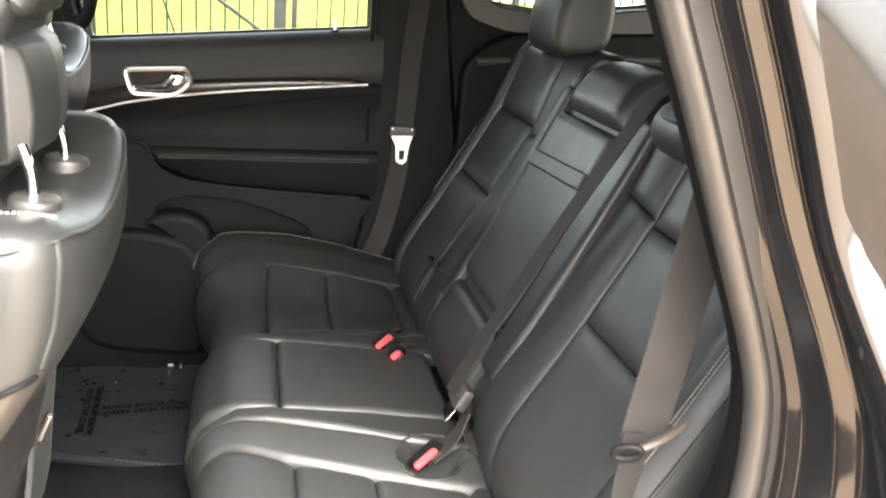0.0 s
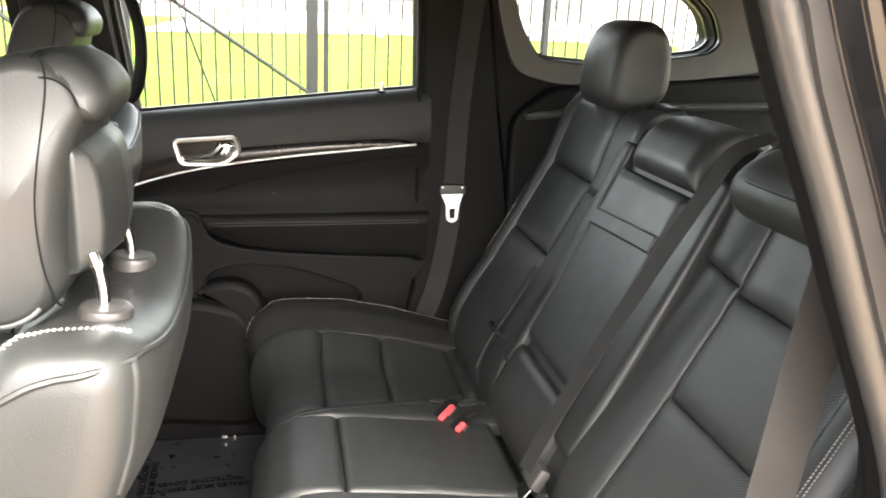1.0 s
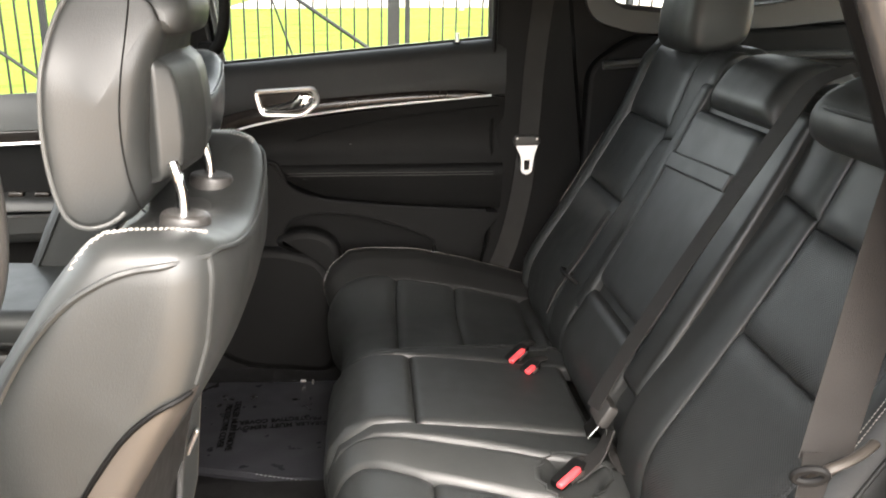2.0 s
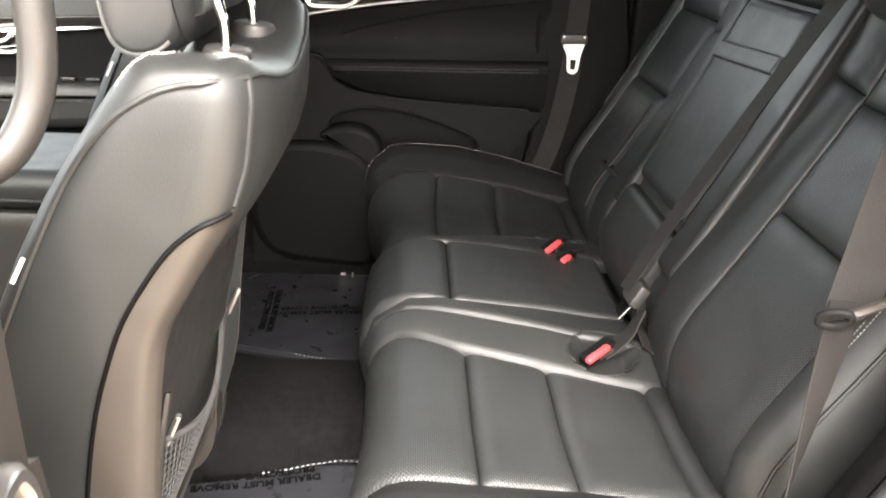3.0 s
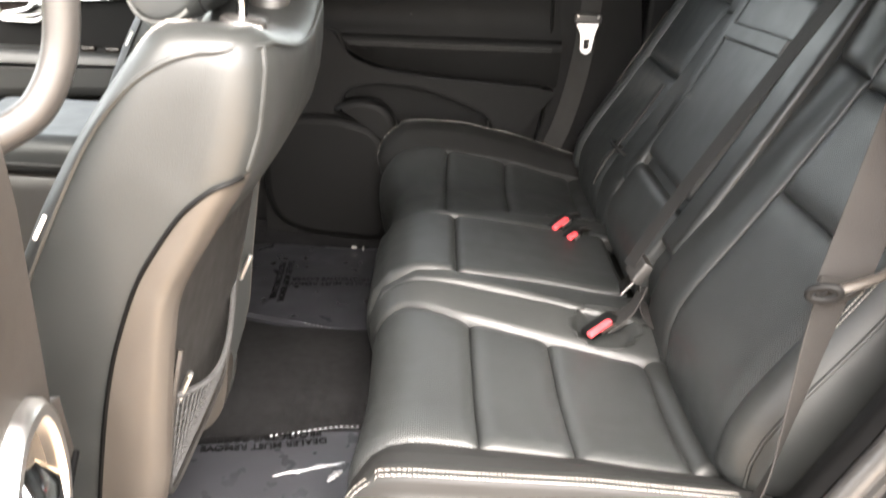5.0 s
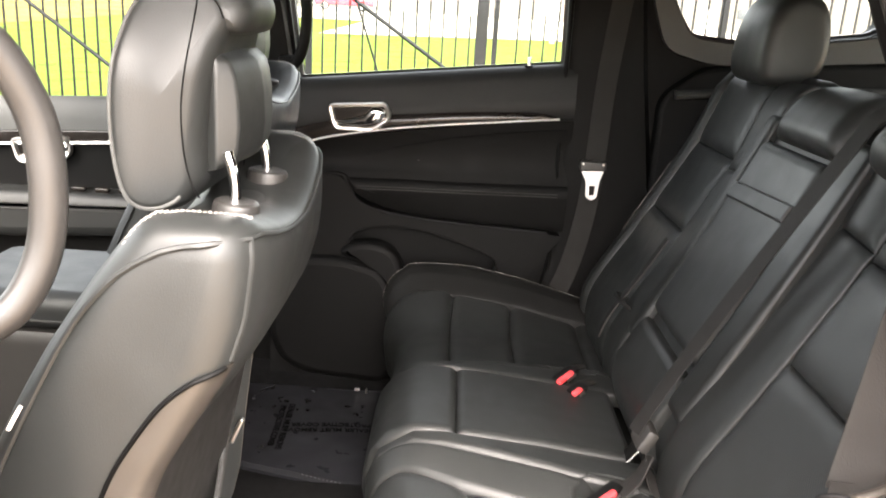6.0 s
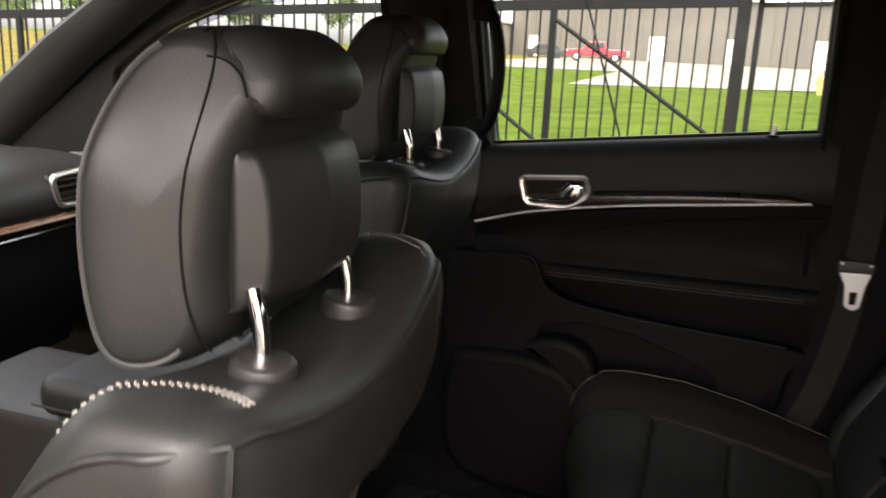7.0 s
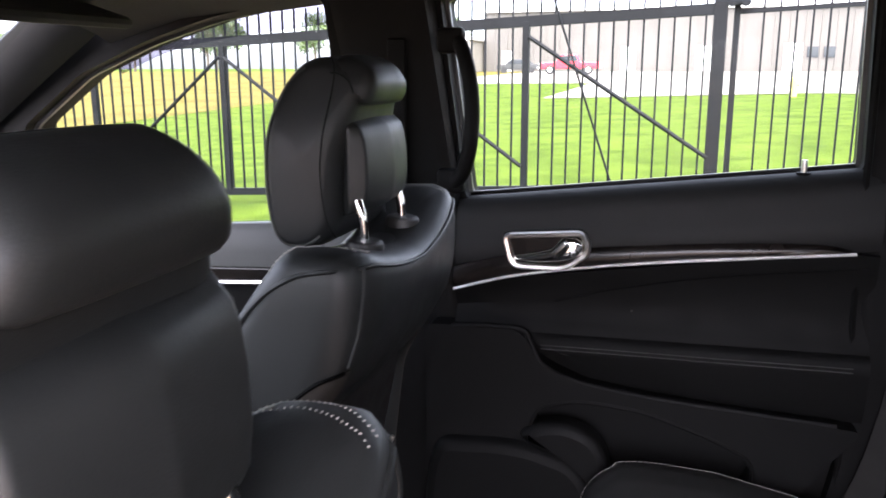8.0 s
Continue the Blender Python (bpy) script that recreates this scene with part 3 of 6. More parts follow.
def rear_bench():
    b = thing("rear_bench_seat", (-0.2, 0, 0.57), "black leather rear bench with perforated inserts and pale double stitching, empty", "car seat")
    sx = lambda x: CUSH.where(0, x, 0.22)
    ft = sx(-0.533)
    run = lambda s: CUSH.at(s).x if s > ft else -0.533
    base = on(CUSH)

    def lifted(s, y):
        """How far the raised middle stands over the cushion."""
        q = min(max((lip(run(s)) + 0.006 - abs(y)) / 0.085, 0), 1)
        front = min(max((s - 0.10) / 0.16, 0), 1)
        return 0.040 * q ** 0.8 * (0.55 + 0.45 * front)

    def high(s, y, h):
        p, n = CUSH.at(s), CUSH.normal(s)
        k = h + lifted(s, y)
        return Vector((p.x + n.x * k * 0.8, y, p.y + n.y * k))
    core = [CUSH.at(CUSH.length * i / 40) for i in range(41)]
    core = inset([Vector((p.x, p.y)) for p in core] + [Vector((0.0, 0.76)), Vector((0.0, 0.58)), Vector((-0.5, 0.58))], 0.012)
    part("cushion_core", plate(core, -0.615, 0.615, 0.008), LEATHER, b)

    def wave(u, v):
        """Slight unevenness of stuffed leather."""
        return 0.0016 * noise.noise(Vector((u * 11, v * 9, 2.3))) + 0.0007 * noise.noise(Vector((u * 34, v * 21, 7.1)))
    for sgn in (-1, 1):
        def insert(s, v, h, sgn=sgn):
            """Outboard place: v runs from the raised middle (0) to the side bolster (0.32)."""
            y0 = lip(run(s)) - 0.004
            y = y0 + (0.556 - y0) * v / 0.32
            slope = 0.010 if sgn < 0 else float(np.interp(run(s), (-0.53, -0.30, -0.15), (0.050, 0.034, 0.010)))
            q = max(0.0, v / 0.32 - 0.45) / 0.55
            return base(s, sgn * y, h + slope * q * q)

        def hollow(u, v, sgn=sgn):
            return wave(u, v * sgn) - 0.003 * math.exp(-((v - 0.16) / 0.09) ** 2)
        c1, c2, c3 = (-0.433, -0.305, -0.150) if sgn < 0 else (-0.457, -0.314, -0.160)
        part("insert_front", pad(insert, 0.07, sx(c1), 0, 0.32, 0.015, 0.026, n=18, dent=hollow), PERF, b, "perforated leather insert")
        part("insert_middle", pad(insert, sx(c1), sx(c2), 0, 0.32, 0.015, 0.026, n=18, dent=hollow), PERF, b)
        part("insert_rear", pad(insert, sx(c2), sx(c3), 0, 0.32, 0.015, 0.026, n=18, dent=hollow), PERF, b)
        part("rear_roll", pad(insert, sx(c3) - 0.004, CUSH.length, -0.01, 0.32, 0.020, 0.022, n=14, dent=wave), LEATHER, b, "slim leather roll along the seat back")
        # raised side bolster, rolled over the outer edge

        def wrap(s, v, h, sgn=sgn):
            p, n = CUSH.at(s), CUSH.normal(s)
            front = min(max((s - 0.12) / (ft - 0.12), 0), 1)
            front = front * front * (3 - 2 * front)
            x = run(s)
            crest = float(np.interp(x, (-0.53, -0.30, -0.13), (0.873, 0.869, 0.857)))
            if sgn > 0:
                crest += float(np.interp(x, (-0.53, -0.42, -0.30, -0.13), (0.066, 0.064, 0.043, 0.008)))
            up = crest - (p.y if s > ft else 0.842)
            edge = 0.837 - (p.y if s > ft else 0.842)
            low = 0.006 if sgn < 0 else 0.5 * up
            rows = ((0.0, 0.540, low, 0.000), (0.022, 0.560, low + 0.30 * (up - low), 0.004), (0.046, 0.588, low + 0.72 * (up - low), 0.008), (0.068, 0.615, low + 0.96 * (up - low), 0.010), (0.082, 0.632, up, 0.008), (0.089, 0.6375, 0.86 * up + 0.14 * edge, 0.004), (0.106, 0.6400, 0.35 * up + 0.65 * edge, -0.006), (0.117, 0.6455, 0.06 * up + 0.94 * edge, -0.012), (0.126, 0.6525, edge - 0.006, -0.016))
            ks = [r[0] for r in rows]
            y = float(np.interp(v, ks, [r[1] for r in rows]))
            a = float(np.interp(v, ks, [r[2] for r in rows]))
            f = float(np.interp(v, ks, [r[3] for r in rows]))
            lift = f + (a - f) * front
            slant = min(max((v - 0.07) / 0.03, 0), 1)
            return Vector((p.x + n.x * (lift + h * (1 - 0.6 * slant)), sgn * (y + 0.8 * h * slant), p.y + n.y * (lift + h * (1 - 0.6 * slant))))
        part("side_bolster", pad(wrap, 0.06, CUSH.length - 0.005, 0.0, 0.126, 0.002, 0.010, n=30, dent=wave), LEATHER_SHADED, b, "smooth raised leather side bolster")
        facing = rounded([(x, z - (0.010 if z > 0.82 else 0.0)) for x, z in ((-0.512, 0.699), (-0.532, 0.75), (-0.549, 0.785), (-0.550, 0.808), (-0.540, 0.827), (-0.519, 0.840), (-0.433, 0.842), (-0.314, 0.842), (-0.215, 0.842), (-0.10, 0.838), (-0.10, 0.780), (-0.185, 0.780), (-0.267, 0.786), (-0.37, 0.782), (-0.396, 0.768), (-0.410, 0.748), (-0.416, 0.715), (-0.419, 0.684), (-0.493, 0.682))], 0.016)
        part("side_panel", plate(facing, sgn * 0.58, sgn * 0.650, 0.007), VINYL, b, "smooth leather side facing")
        part("piping", tube([(x, sgn * 0.6505, z - (0.010 if z > 0.82 else 0.0)) for x, z in ((-0.508, 0.690), (-0.532, 0.75), (-0.549, 0.785), (-0.550, 0.808), (-0.540, 0.827), (-0.519, 0.840), (-0.433, 0.8425), (-0.314, 0.8425), (-0.215, 0.843), (-0.12, 0.839))], 0.0028, 6), LEATHER, b)
        part("base_cover", plate(rounded([(-0.46, 0.575), (-0.45, 0.68), (-0.43, 0.76), (-0.40, 0.805), (-0.12, 0.805), (-0.05, 0.78), (-0.05, 0.575)], 0.03), sgn * 0.55, sgn * 0.612, 0.012), PLASTIC, b, "charcoal plastic seat base cover")
        paddle = rounded([(-0.394, 0.708), (-0.380, 0.725), (-0.300, 0.728), (-0.270, 0.737), (-0.235, 0.744), (-0.218, 0.732), (-0.228, 0.715), (-0.262, 0.702), (-0.300, 0.693), (-0.366, 0.690), (-0.388, 0.696)], 0.012)
        part("fold_lever", plate(paddle, sgn * 0.600, sgn * 0.664, 0.013), DOORSKIN, b, "black plastic fold lever")
        count = int((CUSH.length - 0.125) / 0.0046)
        for v in (0.0785, 0.0850):
            ends = []
            for i in range(count):
                at = 0.085 + 0.0046 * i
                ends.append((wrap(at, v - 0.0003, 0.0033), wrap(at + 0.0034, v + 0.0003, 0.0033)))
            part("stitching", rungs(ends, 0.0005), THREAD, b, "pale double stitching")
        # seat back, outboard place
        bk = on(BACK)
        i0, i1 = sorted((sgn * 0.298, sgn * 0.560))
        za, zb = (1.118, 1.260) if sgn < 0 else (1.143, 1.289)
        cuts = [0.02, BACK.where(1, za), BACK.where(1, zb), BACK.where(1, 1.452, 0.0)]

        def slack(u, v):
            return wave(u, v) * 1.4
        for k in range(3):
            part("back_insert", pad(bk, cuts[k], cuts[k + 1], i0, i1, 0.012, 0.034, n=16, dent=slack), PERF if k < 2 else LEATHER, b, "perforated leather back insert" if k == 0 else "")
        j0, j1 = sorted((sgn * 0.186, sgn * 0.300))
        joint = BACK.where(1, 1.276)
        flat = on(BACK, 0.005)
        skew = lambda s, y, h, sgn=sgn: flat(s - 0.10 * (abs(y) - 0.24), y, h)
        part("back_inner_strip", pad(skew, 0.03, joint, j0, j1, 0.007, 0.020, n=12, dent=slack), LEATHER, b, "flat leather strip beside the insert")
        part("back_inner_strip", pad(skew, joint, cuts[3] - 0.01, j0, j1, 0.007, 0.020, n=10, dent=slack), LEATHER, b)

        def wing(s, v, h, sgn=sgn):
            a = v / 0.09
            p, n = BACK.at(s), BACK.normal(s)
            rise = 0.03 * math.sin(min(a, 1.57) * 2) * 0.6
            oy = 0.556 + 0.078 * math.sin(min(a, 1.57))
            lift = rise + h - 0.085 * (1 - math.cos(a))
            return Vector((p.x + n.x * lift, sgn * oy, p.y + n.y * lift))
        part("back_wing", pad(wing, 0.10, cuts[3] - 0.01, 0.0, 0.135, 0.012, 0.02, n=16, dent=wave), LEATHER, b, "smooth leather back bolster")
        part("piping", tube([wing(0.11 + (cuts[3] - 0.13) * i / 20, 0.085, 0.016) for i in range(21)], 0.0025, 6, smoothing=1), LEATHER, b)
        low, top = BACK.where(1, 1.05), BACK.where(1, 1.24)
        for v in (0.0445, 0.0510):
            part("stitching", rungs([(wing(low + q, v - 0.0003, 0.0150), wing(low + q + 0.0032, v + 0.0003, 0.0150)) for q in [0.0048 * i for i in range(int((top - low) / 0.0048))]], 0.0006), THREAD, b)
        s0, s1 = sorted((sgn * 0.20, sgn * 0.60))
        part("back_top", pad(bk, cuts[3] - 0.005, BACK.length, s0, s1, 0.018, 0.03, n=8), LEATHER, b)
    back_core = [BACK.at(BACK.length * i / 40) for i in range(41)]
    back_core = inset([Vector((p.x, p.y)) for p in back_core] + [Vector((0.28, 1.40)), Vector((0.06, 0.70)), Vector((-0.06, 0.70))], 0.012)
    part("back_core", plate(back_core, -0.60, 0.60, 0.01), LEATHER, b)
    # middle place: panel, creased strips and sloping shoulders with the buckle wells

    def dip(u, y):
        x = CUSH.at(u).x
        d = 0.0
        for wx, wy in WELLS:
            r = math.hypot((x - wx) / 0.058, (y - wy) / 0.042)
            k = min(max((1.0 - r) / 0.40, 0), 1)
            d -= 0.024 * k * k * (3 - 2 * k)
        return d
    for sgn in (-1, 1):
        def strip(s, v, h, sgn=sgn):
            y0, y1 = 0.126, fold(run(s))
            return high(s, sgn * (y0 + (y1 - y0) * v / 0.06), h)

        def shoulder(s, v, h, sgn=sgn):
            y0, y1 = fold(run(s)), lip(run(s)) + 0.004
            y = y0 + (y1 - y0) * v / 0.07
            return high(s, sgn * y, h + dip(s, sgn * y))
        part("centre_strip", pad(strip, 0.05, sx(-0.13), 0, 0.06, 0.010, 0.014, n=14, dent=wave), LEATHER, b)
        part("centre_shoulder", pad(shoulder, 0.05, sx(-0.13), 0, 0.07, 0.012, 0.012, n=110, dent=wave), LEATHER, b, "sloping leather shoulder of the middle place")
    part("centre_front", pad(high, 0.05, sx(-0.446), -0.126, 0.126, 0.012, 0.016, n=10), LEATHER, b)

    def rumple(u, v):
        return -0.0025 * math.exp(-((u - sx(-0.40)) / 0.012) ** 2 - ((v - 0.05 - (u - sx(-0.40)) * 1.2) / 0.035) ** 2) - 0.002 * math.exp(-((u - sx(-0.37)) / 0.01) ** 2 - ((v - 0.0) / 0.03) ** 2) + wave(u, v)
    part("centre_insert", pad(high, sx(-0.446), sx(-0.15), -0.126, 0.126, 0.012, 0.016, n=22, dent=rumple), LEATHER, b, "leather centre cushion with light creases")
    mid = on(MIDDLE)
    z2 = lambda z: MIDDLE.where(1, z)
    part("centre_back_core", plate(inset([MIDDLE.at(MIDDLE.length * i / 40) for i in range(41)] + [Vector((0.22, 1.40)), Vector((0.0, 0.75))], 0.010), -0.20, 0.205, 0.01), LEATHER, b)
    part("back_foot", pad(mid, 0.02, z2(1.010), -0.125, 0.165, 0.014, 0.02, dent=wave), LEATHER, b, "leather block below the folded armrest")
    arm = part("armrest", pad(mid, z2(1.014), z2(1.360), -0.112, 0.160, 0.016, 0.022, n=12, dent=wave), LEATHER, b, "folded centre armrest with a pull strap")
    part("pull_strap", pad(lambda s, y, h: mid(s - 0.05 * y, y, h + 0.016), z2(1.252), z2(1.281), -0.096, 0.148, 0.005, 0.004, depth=0.004), LEATHER, arm, "leather pull strap")
    for z in (1.2555, 1.2775):
        part("stitching", stitches([mid(z2(z) - 0.05 * (-0.092 + 0.236 * i / 20), -0.092 + 0.236 * i / 20, 0.0215) for i in range(21)], 0.004, 0.002, 0.0008), DARKTHREAD, arm)
    for y0, y1 in ((-0.196, -0.116), (0.164, 0.21)):
        part("centre_back_rim", pad(mid, z2(0.95), z2(1.40), y0, y1, 0.010, 0.016), LEATHER, b)
    part("centre_headrest", pad(lambda s, y, h: mid(s, y * (1 - 0.10 * (s - z2(1.37)) / 0.1), h + 0.004), z2(1.368), MIDDLE.length, -0.116, 0.126, 0.026, 0.032, n=12, dent=wave), LEATHER, b, "low leather centre headrest")
    # far headrest up, near one folded forward
    o = catmull([Vector(p) for p in ((0.105, 1.455), (0.100, 1.53), (0.122, 1.600), (0.165, 1.624), (0.21, 1.606), (0.23, 1.55), (0.222, 1.475), (0.165, 1.445))], 5, True)
    part("headrest", pillow(o, 0.385, 0.102, 0.024, hub=Vector((0.165, 1.535))), LEATHER, b, "raised leather headrest")
    o = catmull([Vector(p) for p in ((0.055, 1.385), (0.05, 1.42), (0.075, 1.452), (0.13, 1.475), (0.20, 1.492), (0.225, 1.47), (0.215, 1.44), (0.15, 1.405), (0.09, 1.372))], 5, True)
    part("headrest", pillow(o, -0.385, 0.135, 0.028, hub=Vector((0.135, 1.432))), LEATHER, b, "leather headrest folded forward")
    part("piping", tube([(0.052 + 0.02 * abs(f) ** 4, -0.385 + 0.130 * f, 1.428) for f in [i / 10 - 1 for i in range(21)]], 0.003, 6, smoothing=1), LEATHER, b)
    for y in (0.34, 0.43):
        part("post", tube([(0.165, y, 1.43), (0.168, y, 1.47)], 0.006, 8, smoothing=1), CHROME, b, "chrome headrest post")
    # piping round the buckle wells
    for wx, wy in WELLS:
        ring = []
        for k in range(28):
            q = 2 * math.pi * k / 28
            x, y = wx + 0.056 * math.cos(q), wy + 0.0405 * math.sin(q)
            ring.append(high(sx(x), y, 0.0115))
        part("well_rim", tube(ring, 0.0017, 6, closed=True, smoothing=1), LEATHER, b, "piped rim of a buckle recess")
    return b


rear_bench()


# ---- front seats ----
def front_seat():
    C = -0.43
    b = thing("front_seat", (-0.9, C, 0.57), "black leather front seat with pale stitching and net back pocket", "car seat", "front seats")
    levels = [(0.70, -0.800, -1.10, 0.208, 12), (0.76, -0.792, -1.075, 0.214, 12), (0.80, -0.781, -1.06, 0.219, 12), (0.86, -0.768, -1.035, 0.221, 12), (0.95, -0.760, -0.99, 0.223, 12), (1.02, -0.752, -0.955, 0.223, 12), (1.075, -0.744, -0.93, 0.222, 11), (1.10, -0.735, -0.92, 0.221, 10), (1.13, -0.717, -0.907, 0.220, 9), (1.168, -0.694, -0.89, 0.219, 8), (1.195, -0.677, -0.877, 0.218, 7), (1.225, -0.660, -0.862, 0.216, 6), (1.26, -0.650, -0.84, 0.214, 5.5), (1.29, -0.646, -0.820, 0.213, 5), (1.32, -0.645, -0.797, 0.211, 5), (1.338, -0.648, -0.782, 0.207, 4.8), (1.347, -0.654, -0.773, 0.200, 4.6), (1.353, -0.664, -0.762, 0.187, 4.4), (1.355, -0.680, -0.748, 0.160, 4), (1.3552, -0.686, -0.744, 0.12, 4), (1.3554, -0.690, -0.740, 0.08, 4), (1.3556, -0.694, -0.736, 0.03, 4)]
    zs = [v[0] for v in levels]

    def level(z):
        return [np.interp(z, zs, [v[k] for v in levels]) for k in (1, 2, 3, 4)]

    def skin(z, u, v, grow=0.0):
        """A place on the back's hull: u across (-1 to 1), v from front (-1) to rear (1)."""
        xr, xf, w, n = level(z)
        xc, a = (xr + xf) / 2, (xr - xf) / 2 + grow
        x, y = xc + a * v, (w + grow) * u
        q = abs(y) / w
        if v < 0:
            x += 0.030 * max(0, 1 - (q / 0.72) ** 2) * min(1, (1.37 - z) * 6)
        else:
            x -= 0.012 * min(q, 1) ** 3 * max(0, v)
            low = min(max((1.17 - z) / 0.09, 0), 1)
            x -= 0.045 * low * min(max((0.90 - q) / 0.12, 0), 1) * max(0, v)
        top = min(max((z - 1.29) / 0.06, 0), 1)
        dip = -0.026 * max(0, 1 - (y / 0.16) ** 2) + 0.030 * max(0, y / 0.2)
        return Vector((x, C + y * (1.06 if y > 0 else 1.0), z + dip * top))

    side_steps = (1.0, 0.985, 0.96, 0.93, 0.89, 0.84, 0.78, 0.6, 0.4, 0.2)
    across = [-k for k in side_steps] + [0.0] + [k for k in reversed(side_steps)]
    along = [0.985, 0.95, 0.88, 0.7, 0.5, 0.25, 0, -0.25, -0.5, -0.7, -0.88, -0.95, -0.985]

    def sup(f, n):
        return max(0.0, 1 - abs(f) ** n) ** (1 / n)

    def flank(x, z, sgn, grow=0.001):
        """The place on the hull's side at x, z."""
        xr, xf, w, n = level(z)
        d = 0.5 ** (1 / n)
        v = min((x - (xr + xf) / 2) / ((xr - xf) / 2), d)
        return skin(z, sgn * sup(v, n), v, grow)
    rings = []
    for z in zs:
        n = level(z)[3]
        d = 0.5 ** (1 / n)
        ring = [skin(z, d * k, sup(d * k, n)) for k in across] + [skin(z, sup(d * k, n), d * k) for k in along]
        ring += [skin(z, -d * k, -sup(d * k, n)) for k in across] + [skin(z, -sup(d * k, n), -d * k) for k in along]
        rings.append(ring)
    bm = loft(rings)
    tree = mathutils.bvhtree.BVHTree.FromBMesh(bm)
    part("seat_back", bm, LEATHER, b)
    # piping: over the top rim and down the rear corners
    for sgn in (-1, 1):
        corner = []
        for z in (1.222, 1.24, 1.26, 1.28, 1.30, 1.32, 1.338):
            n = level(z)[3]
            d = 0.5 ** (1 / n)
            corner.append(skin(z, sgn * d, d, 0.0005))
        part("piping", tube(corner, 0.0026, 6), LEATHER, b)
        rim = [(-0.69, 1.338), (-0.72, 1.334), (-0.745, 1.325), (-0.783, 1.298), (-0.825, 1.245), (-0.868, 1.160), (-0.91, 1.07), (-0.955, 0.98)]
        part("piping", tube([corner[-1]] + [flank(x, z, sgn) for x, z in rim], 0.0030, 6), LEATHER, b)
        # side cover of hard plastic, wrapped round the rear corner, with a fine dark joint
        joint = catmull([Vector(q) for q in ((-0.668, 1.218), (-0.686, 1.213), (-0.704, 1.206), (-0.728, 1.188), (-0.750, 1.161), (-0.779, 1.115), (-0.799, 1.066), (-0.816, 1.014), (-0.830, 0.952), (-0.843, 0.878), (-0.851, 0.826), (-0.853, 0.806))], 4)
        rows, groove = [], []
        for q in joint:
            z = min(q.y, 1.2175)
            xr, xf, w, n = level(z)
            d = 0.5 ** (1 / n)
            v0 = min((q.x - (xr + xf) / 2) / ((xr - xf) / 2), d * 0.99)
            row = [skin(z, sgn * sup(v, n), v, 0.0012) for v in [v0 + (d - v0) * k / 8 for k in range(9)]]
            row += [skin(z, sgn * u, sup(u, n), 0.0012) for u in [d * (1 - 0.04 * k / 4) for k in range(1, 5)]]
            row.append(skin(z, sgn * d * 0.96, sup(d * 0.96, n), -0.006))
            row.append(skin(z, sgn * sup(v0, n), v0, -0.006))
            rows.append(row)
            groove.append(skin(z, sgn * sup(v0 - 0.006, n), v0 - 0.006, 0.0016))
        part("side_cover", loft(rows), COVER, b, "grey-brown plastic side cover")
        part("joint", tube(groove, 0.0026, 6, smoothing=1), INK, b, "fine dark joint round the side cover")
        rec = catmull([Vector(q) for q in ((-0.885, 0.790), (-0.868, 0.812), (-0.850, 0.816), (-0.826, 0.806), (-0.810, 0.770), (-0.812, 0.720), (-0.828, 0.670), (-0.86, 0.640), (-0.90, 0.660), (-0.905, 0.73))], 4, True)
        part("recliner_cover", plate(rec, C + sgn * 0.16, C + sgn * 0.243, 0.016), COVER, b, "rounded plastic hinge cover")
        cap = [Vector((-0.860 + 0.034 * math.cos(q), 0.715 + 0.062 * math.sin(q))) for q in [2 * math.pi * k / 28 for k in range(28)]]
        part("recliner_cap", plate(cap, C + sgn * 0.235, C + sgn * 0.247, 0.010), COVER, b)
    def crest(x, y):
        """Height of the shoulders' top."""
        hit = tree.ray_cast(Vector((x, C + y, 1.6)), Vector((0, 0, -1)))[0]
        return (hit.z if hit else 1.35) + 0.0005
    near_row = [(-0.776, -0.190), (-0.764, -0.176), (-0.748, -0.158), (-0.73, -0.145), (-0.71, -0.139), (-0.69, -0.141), (-0.674, -0.147), (-0.664, -0.153)]
    inner_row = [(-0.765, 0.185), (-0.754, 0.193), (-0.73, 0.203), (-0.703, 0.198), (-0.676, 0.184), (-0.664, 0.174)]
    for row, shift, pitch, half, r in ((near_row, 0.0, 0.0052, 0.0022, 0.0010), (near_row, 0.0058, 0.0052, 0.0022, 0.0010), (inner_row, 0.0, 0.0046, 0.0008, 0.0006), (inner_row, -0.014, 0.0046, 0.0008, 0.0006)):
        line = Profile(row)
        ends = []
        for i in range(int(line.length / pitch)):
            c, m = line.at(i * pitch), line.normal(i * pitch)
            c = c + Vector((0, shift))
            a1, a2 = c - m * half, c + m * half
            ends.append((Vector((a1.x, C + a1.y, crest(a1.x, a1.y))), Vector((a2.x, C + a2.y, crest(a2.x, a2.y)))))
        part("stitching", rungs(ends, r), THREAD, b, "pale double stitching")
    n = level(1.338)[3]
    d = 0.5 ** (1 / n)
    part("top_piping", tube([skin(1.338, d * k / 10, sup(d * k / 10, n), 0.0004) for k in range(-10, 11)], 0.0026, 6, smoothing=2), LEATHER, b)
    # rear hard panel with a net pocket
    pts = rounded([(-0.165, 1.15), (-0.185, 1.08), (-0.19, 0.95), (-0.18, 0.76), (0.18, 0.76), (0.19, 0.95), (0.185, 1.08), (0.165, 1.15)], 0.05)

    def rear(y, z, h):
        x = np.interp(z, (0.70, 0.77, 0.92, 0.973, 1.072, 1.13, 1.17), (-0.838, -0.828, -0.806, -0.796, -0.785, -0.752, -0.715))
        return Vector((x + h, C + y, z))
    bm = loft([[rear(p.x, p.y, h) for p in inset(pts, d)] for d, h in ((0, -0.04), (0, 0.006), (0.004, 0.011), (0.012, 0.013))])
